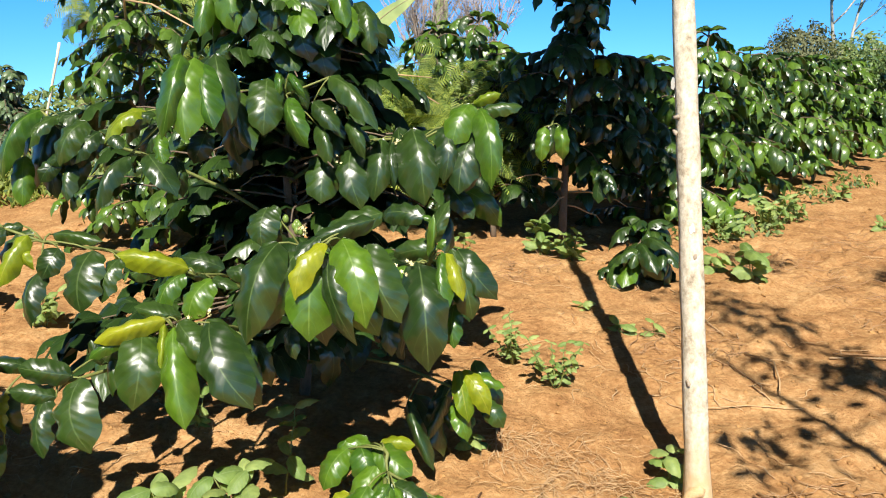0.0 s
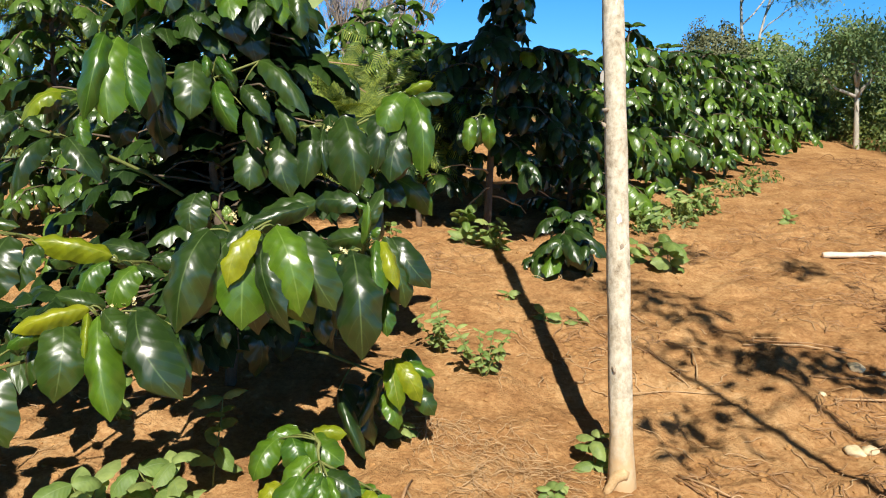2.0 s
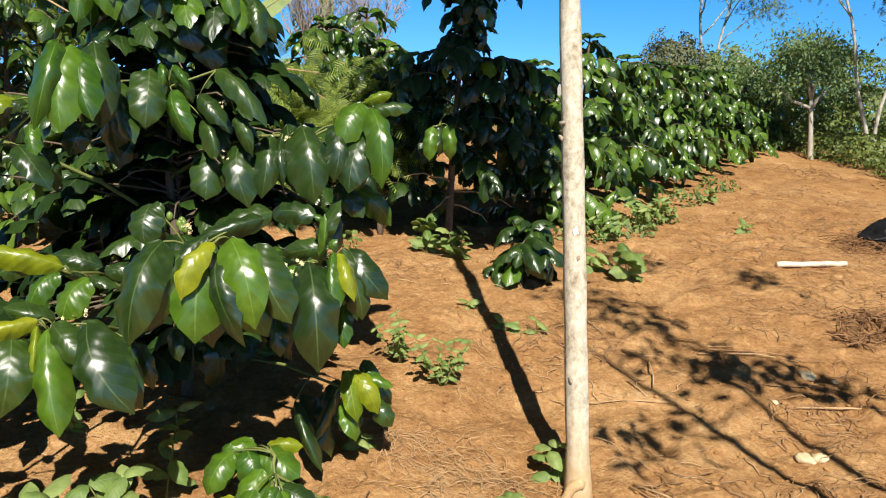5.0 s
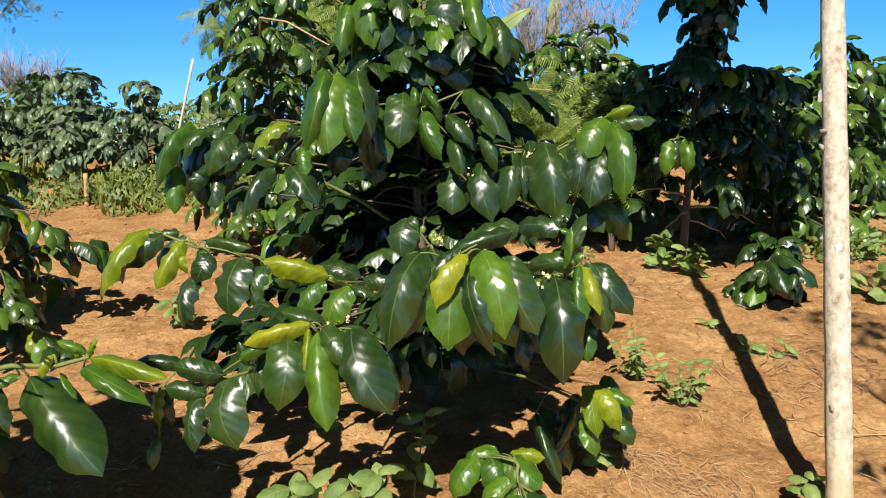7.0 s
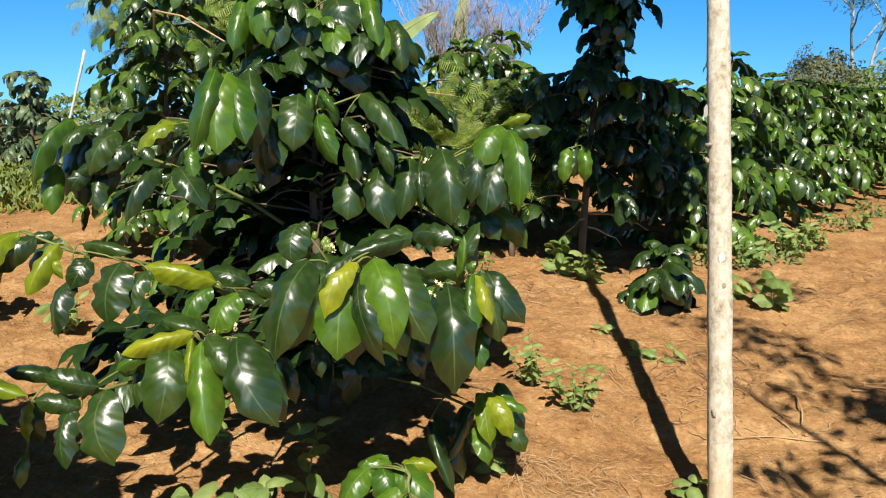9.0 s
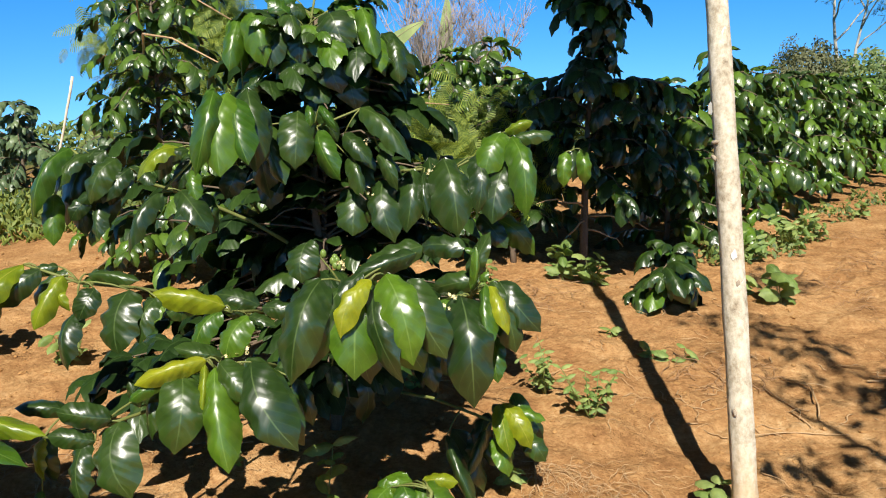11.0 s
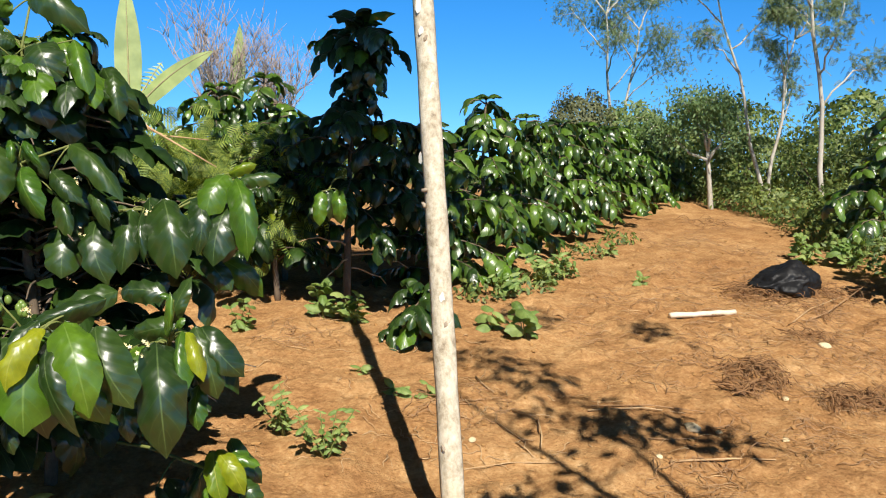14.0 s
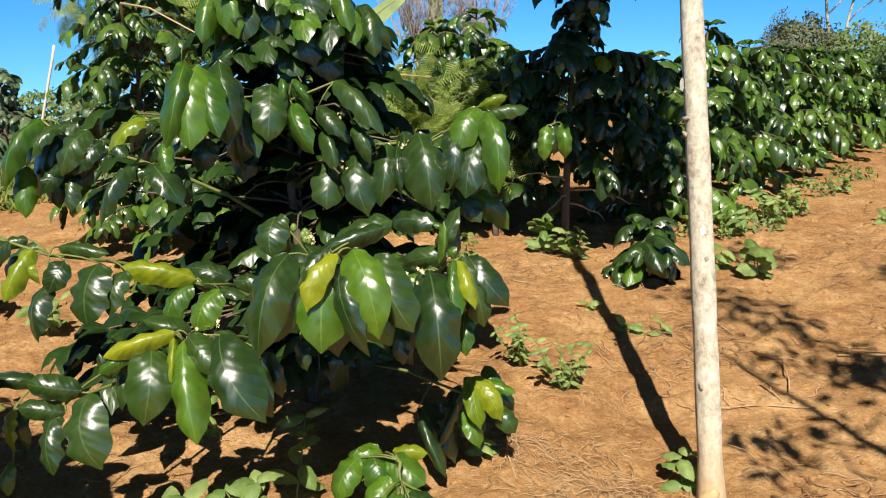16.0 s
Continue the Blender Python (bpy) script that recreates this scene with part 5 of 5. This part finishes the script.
def slim_tree(x, y, h, sway, seed, n, r, label, fork=0.35, thick=0.035, leaf=0.085):
    """A slender forked tree with thin feathery sprays high up."""
    rng = random.Random(seed)
    z = ground_at(x, y)
    pts = [Vector((x + sway * (i / 9) ** 1.2 + 0.03 * math.sin(i * 1.3 + seed), y, z - 0.1 + h * i / 9)) for i in range(10)]
    limbs = []
    for k in range(7):
        i = min(9, int(9 * (fork + 0.65 * k / 6)))
        a = rng.uniform(0, 6.28)
        limbs.append((i, pts[i] + Vector((math.cos(a) * r, math.sin(a) * r * 0.7, r * rng.uniform(0.5, 1.0))), thick * 0.42))
    return tree("slim_tree", x, y, pts, [thick * (1 - 0.075 * i) for i in range(10)], limbs, label, "tree", [FROND], tree_mat, n, leaf, r * 0.27, seed, tree_bark, 0.8, "slim trees", first=4, twigs=5)


slim_tree(5.76, 8.0, 2.35, -0.72, 101, 1500, 0.62, "slender pale-barked tree leaning outward with feathery leaves", 0.68, 0.026)
slim_tree(5.79, 8.02, 1.95, 0.2, 102, 1300, 0.55, "slender pale-barked tree with sparse feathery leaves", 0.62, 0.024)
slim_tree(5.74, 7.0, 2.75, -0.4, 103, 1700, 0.62, "slender pale-barked tree with sparse feathery leaves", 0.5, 0.03)
slim_tree(7.0, 6.6, 2.5, 0.05, 107, 1500, 0.8, "slender pale-barked tree with sparse feathery leaves", 0.55, 0.024)
slim_tree(8.13, 17.0, 3.75, -0.3, 104, 2700, 1.3, "tall pale-trunked tree with airy feathery crown", 0.62, 0.05, 0.11)
slim_tree(8.3, 17.2, 3.5, 0.45, 105, 2300, 1.2, "tall pale-trunked tree with airy feathery crown", 0.62, 0.045, 0.11)
slim_tree(-6.1, 8.2, 2.1, 0.1, 106, 2000, 0.85, "feathery tree at the field's edge", 0.5, 0.04)
tree("leafy_tree", 5.25, 8.25, [Vector((5.25 - 0.012 * i, 8.25, ground_at(5.25, 8.25) - 0.05 + 0.1 * i)) for i in range(8)], [0.034 - 0.002 * i for i in range(8)],
     [(6, (4.45, 8.2, 1.36), 0.02), (6, (5.5, 8.2, 1.4), 0.022), (7, (4.95, 8.1, 1.66), 0.022), (7, (4.72, 8.0, 1.54), 0.018), (7, (5.28, 8.4, 1.58), 0.018)],
     "small round-crowned tree with pale forked trunk", "tree", [TINY], crown_mat, 5200, 0.05, 0.24, 108, tree_bark)


# ---- posts and sticks ----
def rod(name, a, b, r, mat, label, category, sides=8, wobble=0.004, seed=1):
    rng = random.Random(seed)
    pts = bent(a, b, 0, 8, wobble, rng)
    radii = [r * rng.uniform(0.88, 1.08) for _ in pts]
    me = tube(name, pts, radii, mat, sides)
    ob = new(name, me)
    return tagged(ob, label, category)


rod("stake", (-3.16, 6.45, ground_at(-3.16, 6.45) - 0.05), (-2.861, 6.45, 1.51), 0.011, stick_mat, "thin pale upright stake behind the coffee", "stake")
rod("stake", (-3.4, 5.62, ground_at(-3.4, 5.62) - 0.05), (-3.39, 5.62, ground_at(-3.4, 5.62) + 0.22), 0.017, straw_mat, "short weathered stake in the grass", "stake")
rod("stick", (2.38, 3.95, ground_at(2.38, 3.95) + 0.016), (2.78, 3.95, ground_at(2.78, 3.95) + 0.016), 0.016, stick_mat, "pale peeled stick lying on soil", "stick", 9, 0.003)


def stone(x, y, r, seed):
    bm = bmesh.new()
    bmesh.ops.create_icosphere(bm, subdivisions=3, radius=1)
    for v in bm.verts:
        v.co *= 1 + 0.3 * noise.noise(v.co * 1.4 + Vector((seed, 0, 0))) + 0.08 * noise.noise(v.co * 5 + Vector((seed, 3, 0)))
    me = bpy.data.meshes.new("stone")
    bm.to_mesh(me)
    bm.free()
    me.shade_smooth()
    me.materials.append(stone_mat)
    ob = new("stone", me)
    ob.matrix_basis = Matrix.Translation((x, y, ground_at(x, y) + r * 0.3)) @ Matrix.Rotation(seed, 4, "Z") @ Matrix.Diagonal((r * 1.2, r, r * 0.62, 1))
    return tagged(ob, "pale yellowish stone on the soil", "stone", "stones")


for i, (x, y, r) in enumerate(((1.79, 2.69, 0.028), (1.455, 2.15, 0.027), (1.495, 2.14, 0.022), (2.35, 2.9, 0.015), (2.95, 3.43, 0.026), (1.9, 2.68, 0.012), (0.92, 2.71, 0.014), (1.55, 2.5, 0.012), (2.1, 2.55, 0.013))):
    stone(x, y, r, i + 1.3)


def bag(x, y):
    """A slumped black plastic sack with folds."""
    bm = bmesh.new()
    bmesh.ops.create_icosphere(bm, subdivisions=5, radius=1)
    for v in bm.verts:
        c = v.co.copy()
        f = 1 + 0.35 * noise.noise(c * 1.7 + Vector((4, 1, 0))) + 0.13 * noise.ridged_multi_fractal(c * 3.4, 1.0, 2.1, 4, 1.0, 2.0) * 0.7 + 0.07 * noise.noise(c * 9)
        v.co = Vector((c.x * 0.18 * f, c.y * 0.16 * f, max(c.z, -0.35) * 0.1 * f * (1 + 0.75 * c.x)))
    me = bpy.data.meshes.new("sack")
    bm.to_mesh(me)
    bm.free()
    me.shade_smooth()
    me.materials.append(bag_mat)
    ob = new("sack", me)
    ob.location = (x, y, ground_at(x, y) + 0.05)
    return tagged(ob, "slumped black plastic sack on the ground", "sack")


bag(3.41, 4.42)


# ---- weeds, straw, clods ----
def weed(x, y, height, seed, label, n=5, leaf=0.05, broad=0.6, stems=2):
    rng = random.Random(seed)
    z = ground_at(x, y)
    w = thing("weed", x, y, z, label, "weed", "weeds")
    me = WEED_LEAVES
    for _ in range(stems):
        end = Vector((x + rng.uniform(-0.22, 0.22) * height * stems ** 0.6, y + rng.uniform(-0.22, 0.22) * height * stems ** 0.6, z + height * rng.uniform(0.7, 1)))
        pts = bent((x, y, z - 0.01), end, 0, 5, 0.004, rng)
        stalk = part("stem", tube("stem", pts, [0.003, 0.0028, 0.0026, 0.0023, 0.002, 0.0015], twig_mat, 5), None, w)
        for k in range(n):
            p = pts[0].lerp(pts[-1], 0.3 + 0.7 * k / max(n - 1, 1))
            a = k * 2.4 + rng.uniform(-0.4, 0.4)
            for h in (0, math.pi):
                s = leaf * rng.uniform(0.7, 1.25)
                along = Vector((math.cos(a + h), math.sin(a + h), rng.uniform(-0.6, 0.7)))
                up = Vector((rng.uniform(-0.5, 0.5), rng.uniform(-0.9, 0.1), 1)) + along * 0.2
                part("leaf", me[rng.randrange(len(me))], None, stalk, at=leaf_pose(p, along, up, s, s * broad))
    return w


WEED_LEAVES = [mesh_of("leaf", *s[:2], weed_mat, s[2]) for s in (leaf_template(10, 4, 0.12, 0.15, 0.02, 0.5, 0, 0.8), leaf_template(10, 4, 0.2, 0.1, 0.03, 2.5, 0.2, 0.76))]
for i, (x, y, h, n, leaf, broad, stems) in enumerate((
    (-0.64, 1.8, 0.16, 4, 0.085, 0.58, 2), (-0.49, 1.84, 0.22, 4, 0.095, 0.58, 2), (-0.43, 2.04, 0.3, 5, 0.09, 0.52, 1), (0.39, 2.64, 0.17, 5, 0.036, 0.5, 6), (0.26, 2.8, 0.17, 5, 0.032, 0.45, 6),
    (0.625, 2.09, 0.1, 3, 0.06, 0.6, 2), (1.47, 3.72, 0.16, 3, 0.11, 0.55, 2), (1.36, 3.9, 0.1, 3, 0.1, 0.5, 2), (0.52, 4.13, 0.2, 4, 0.09, 0.5, 3), (0.68, 4.09, 0.16, 4, 0.08, 0.5, 3),
    (0.62, 3.4, 0.03, 2, 0.05, 0.6, 2), (0.72, 3.11, 0.04, 2, 0.06, 0.5, 3), (0.84, 3.08, 0.05, 2, 0.06, 0.6, 1), (0.47, 1.93, 0.04, 2, 0.04, 0.6, 2), (0.48, 1.84, 0.04, 2, 0.05, 0.6, 1),
    (-0.75, 2.35, 0.1, 3, 0.045, 0.5, 3), (-1.6, 3.2, 0.15, 4, 0.06, 0.5, 4), (1.67, 4.75, 0.12, 4, 0.06, 0.42, 5), (2.2, 5.0, 0.15, 4, 0.06, 0.42, 5), (2.78, 5.6, 0.1, 3, 0.06, 0.5, 3), (1.6, 4.45, 0.15, 5, 0.06, 0.42, 5), (2.05, 4.9, 0.2, 5, 0.07, 0.4, 6), (0.12, 4.05, 0.15, 4, 0.06, 0.5, 3), (-0.9, 3.4, 0.12, 4, 0.06, 0.5, 4),
    (0.1, 2.25, 0.08, 3, 0.05, 0.5, 3), (-0.2, 2.9, 0.06, 3, 0.05, 0.5, 3), (2.6, 4.7, 0.06, 3, 0.06, 0.5, 2), (4.1, 5.1, 0.22, 4, 0.1, 0.45, 5), (4.3, 4.9, 0.25, 4, 0.1, 0.45, 5))):
    weed(x, y, h, 200 + i, "small green weed growing from bare soil" if h < 0.12 else "leafy green weed growing from bare soil", n, leaf, broad, stems)


heap_mat = noise_material("withered_stalk", ((0.3, (0.13, 0.06, 0.025)), (0.7, (0.36, 0.2, 0.09))), 25.0, 0.9, 0.3, 0.002)


def strands(name, spots, n, length, thick, mat, label, category, seed, lift=0.02):
    """Loose dry stalks strewn in patches (x, y, radius)."""
    rng = random.Random(seed)
    vs, fs = [], []
    for x, y, rad in spots:
        for _ in range(n):
            a, q = rng.uniform(0, 6.283), rad * math.sqrt(rng.random())
            cx, cy = x + math.cos(a) * q, y + math.sin(a) * q
            b, ln, r = rng.uniform(0, 6.283), length * rng.uniform(0.25, 1.25), thick * rng.uniform(0.5, 1.5)
            bend = rng.uniform(-0.45, 0.45) * ln
            pts, rise, kink = [], rng.random() * lift, rng.uniform(0, 6.283)
            for t in (-0.5, -0.3, -0.1, 0.1, 0.3, 0.5):
                off = bend * (0.25 - t * t) + 0.06 * ln * math.sin(9 * t + kink)
                px_ = cx + math.cos(b) * t * ln - math.sin(b) * off
                py_ = cy + math.sin(b) * t * ln + math.cos(b) * off
                pts.append((px_, py_, ground_at(px_, py_) + 0.002 + rise * (1 - 3 * t * t) + 0.25 * lift * rng.random()))
            v, f = tube_data(pts, [r * 0.6, r, r * 0.9, r, r * 0.8, r * 0.4], 4)
            fs += [tuple(i + len(vs) for i in face) for face in f]
            vs += v
    ob = new(name, mesh_of(name, vs, fs, mat))
    return tagged(ob, label, category, kind="stuff")


strands("straw", [(0.34, 2.12, 0.16), (0.24, 2.24, 0.12), (0.42, 2.02, 0.16), (0.32, 1.86, 0.14), (0.44, 1.8, 0.1), (0.38, 2.1, 0.3)], 95, 0.085, 0.0009, straw_mat, "pale dry straw strewn on the soil", "straw", 301, 0.02)
strands("straw", [(1.2, 2.6, 0.8), (0.85, 2.9, 0.35), (2.0, 3.3, 1.0), (0.5, 3.2, 0.7), (2.7, 3.9, 0.7), (-1.1, 2.5, 0.5), (-1.3, 2.2, 0.3), (2.4, 5.0, 1.2), (2.2, 2.8, 0.8), (1.0, 1.9, 0.4)], 34, 0.1, 0.0016, straw_mat, "scattered pale straw on the soil", "straw", 302, 0.01)
strands("dead_weeds", [(2.3, 3.08, 0.2), (2.6, 2.85, 0.18), (1.1, 1.85, 0.28), (0.95, 3.0, 0.2), (1.8, 3.9, 0.3), (2.3, 4.2, 0.35), (2.9, 4.3, 0.4), (3.2, 4.0, 0.35), (2.7, 3.75, 0.3), (3.3, 3.6, 0.3), (3.0, 3.3, 0.25), (3.6, 4.1, 0.3), (4.3, 6.8, 0.45), (3.6, 5.8, 0.4), (4.0, 5.4, 0.3), (3.2, 5.0, 0.35), (2.1, 2.6, 0.25), (2.9, 2.6, 0.3), (-1.35, 2.3, 0.25), (1.6, 2.3, 0.2), (0.42, 3.9, 0.25), (1.6, 1.85, 0.25), (2.5, 3.4, 0.35), (2.9, 3.0, 0.35), (2.0, 3.3, 0.3), (3.5, 4.8, 0.35), (2.6, 4.8, 0.4), (3.7, 6.3, 0.4), (2.4, 2.4, 0.3)], 66, 0.12, 0.0015, dry_mat, "brown withered pulled weeds strewn on the soil", "dead weeds", 303, 0.022)
strands("dead_weeds", [(2.28, 3.12, 0.09), (2.36, 3.02, 0.1), (2.2, 3.0, 0.07), (2.42, 3.16, 0.05), (2.66, 2.88, 0.09), (2.54, 2.8, 0.07), (2.74, 2.79, 0.07), (3.1, 4.3, 0.16), (2.95, 3.55, 0.14), (4.3, 6.8, 0.25), (3.16, 4.46, 0.12), (3.24, 4.36, 0.1), (3.6, 4.3, 0.16), (3.3, 4.1, 0.2), (3.7, 4.25, 0.2)], 34, 0.17, 0.0025, heap_mat, "dark brown heaps of withered weeds on the soil", "dead weeds", 304, 0.055)
for i, pts in enumerate((
    [(0.84, 2.53, 0), (1.02, 2.58, 0), (1.2, 2.52, 0)], [(1.15, 2.95, 0), (1.22, 2.85, 0.01), (1.19, 2.72, 0), (1.15, 2.62, 0)], [(1.47, 2.92, 0), (1.71, 2.88, 0.01), (1.91, 2.8, 0)], [(1.44, 2.88, 0), (1.66, 2.85, 0.005), (1.84, 2.83, 0)],
    [(0.85, 2.03, 0), (0.91, 1.94, 0.01), (0.98, 1.87, 0)], [(0.83, 2.01, 0), (0.9, 1.91, 0.005), (0.96, 1.83, 0)], [(0.82, 1.94, 0), (0.82, 1.85, 0), (0.79, 1.72, 0)], [(0.17, 2.39, 0), (0.155, 2.24, 0), (0.17, 2.11, 0)], [(0.06, 1.88, 0), (0.08, 1.96, 0.01), (0.1, 2.01, 0)], [(0.08, 1.98, 0), (0.1, 1.9, 0), (0.16, 1.85, 0), (0.26, 1.78, 0)], [(0.56, 1.86, 0), (0.63, 1.86, 0), (0.7, 1.88, 0), (0.74, 1.88, 0)],
    [(3.11, 3.79, 0), (3.4, 3.97, 0.02), (3.97, 4.3, 0.08)], [(3.0, 3.75, 0), (3.3, 4.0, 0.02), (3.6, 4.12, 0.05)], [(2.6, 4.2, 0), (2.85, 3.9, 0), (3.1, 3.65, 0)], [(0.54, 1.85, 0), (0.53, 1.77, 0), (0.51, 1.7, 0)], [(1.05, 2.85, 0), (1.12, 2.7, 0), (1.1, 2.66, 0)], [(1.6, 2.45, 0), (1.8, 2.43, 0), (1.95, 2.4, 0)],
    [(1.10, 1.86, 0), (1.20, 1.88, 0), (1.25, 1.81, 0), (1.28, 1.74, 0)], [(0.66, 1.72, 0), (0.72, 1.63, 0), (0.78, 1.54, 0)], [(0.51, 1.74, 0), (0.49, 1.65, 0), (0.48, 1.57, 0)], [(0.55, 1.71, 0), (0.59, 1.66, 0), (0.61, 1.61, 0)], [(1.32, 1.84, 0), (1.31, 1.78, 0), (1.28, 1.72, 0)], [(0.90, 1.77, 0), (0.88, 1.69, 0), (0.85, 1.61, 0)], [(1.08, 1.71, 0), (1.01, 1.68, 0), (0.90, 1.57, 0)], [(1.10, 3.30, 0), (1.10, 3.17, 0), (1.12, 3.09, 0)], [(1.09, 2.71, 0), (1.11, 2.65, 0), (1.11, 2.59, 0)], [(1.58, 2.64, 0), (1.66, 2.62, 0), (1.76, 2.60, 0)])):
    q = [Vector((x, y, ground_at(x, y) + 0.008 + h)) for x, y, h in pts]
    r = 0.0022 + 0.0022 * (i * 0.618 % 1)
    t = new("twig", tube("twig", q, [r] + [r * 0.95] * (len(q) - 2) + [r * 0.55], dry_mat if i % 3 == 2 else straw_mat, 6))
    tagged(t, "brown dry twig lying on the soil" if i % 3 == 2 else "dry straw-coloured twig lying on the soil", "twig", "twigs")

dead_leaf_mat = noise_material("dry_leaf", ((0.3, (0.34, 0.1, 0.035)), (0.7, (0.55, 0.24, 0.1))), 30.0, 0.7, 0.4, 0.003)
for x, y, ln, turn in ((0.41, 1.585, 0.085, 0.4), (0.335, 1.66, 0.04, 2.0)):
    shape = leaf_template(10, 6, 0.22, 0.3, 0.03, 1.0, 0.2)
    fallen = new("fallen_leaf", mesh_of("fallen_leaf", shape[0], shape[1].tolist(), dead_leaf_mat, shape[2]))
    fallen.matrix_basis = leaf_pose(Vector((x, y, ground_at(x, y) + 0.006)), Vector((math.cos(turn), math.sin(turn), 0.05)), Vector((0, -0.1, 1)), ln, ln * 0.7)
    tagged(fallen, "reddish-brown dry fallen leaf on the soil", "leaf", "fallen leaves")

crng = random.Random(400)
ico = bmesh.new()
bmesh.ops.create_icosphere(ico, subdivisions=2, radius=1)
faces = np.array([[v.index for v in f.verts] for f in ico.faces])
CLOD = []
for k in range(6):
    cv = np.array([v.co * (1 + 0.5 * noise.noise(v.co * 1.3 + Vector((k * 7, 0, 0))) + 0.3 * noise.noise(v.co * 3.1 + Vector((0, k * 5, 0)))) for v in ico.verts])
    CLOD.append((cv, faces, np.zeros((len(cv), 2))))
ico.free()
clods = []
for _ in range(5500):
    y = 1.3 + 5.0 * crng.random() ** 1.6
    x = crng.uniform(-0.75, 1.15) * (y + 0.4)
    s = min(0.0032 * math.exp(crng.gauss(0, 0.55)) * (1 + 0.15 * y), 0.011)
    m = Matrix.Translation((x, y, ground_at(x, y) + s * 0.18)) @ Matrix.Rotation(crng.uniform(0, 6.28), 4, "Z") @ Matrix.Diagonal((s * crng.uniform(0.8, 1.5), s, s * 0.7, 1))
    clods.append(m)
scatter("soil_clods", CLOD, clods, clod_mat, None).data.shade_flat()
tagged(bpy.data.objects["soil_clods"], "small crumbs and clods of dry reddish soil", "soil", kind="stuff")

# grass strip at the far edge on the coffee's other side
grng = random.Random(500)
blades = []
for _ in range(9000):
    x, y = grng.uniform(-6.5, -0.4), 5.3 + grng.random() * 1.9
    y += 0.12 * (x + 3) + 0.25 * noise.noise(Vector((x * 1.3, 0, 0)))
    tuft = 0.55 + 0.9 * max(noise.noise(Vector((x * 1.7, y * 1.7, 4.0))), -0.3)
    if noise.noise(Vector((x * 2.3, y * 2.3, 9.0))) < grng.uniform(-0.25, 0.15):
        continue
    s = grng.uniform(0.05, 0.3) * tuft
    along = Vector((grng.gauss(0, 0.55), grng.gauss(0, 0.5), 1))
    blades.append(leaf_pose(Vector((x, y, ground_at(x, y))), along, Vector((grng.uniform(-1, 1), -1, 0.3)), s, 0.014))
scatter("grass", [SMALL], blades, grass_mat, None)
tagged(bpy.data.objects["grass"], "strip of yellow-green grass at the field's edge", "grass", kind="stuff")
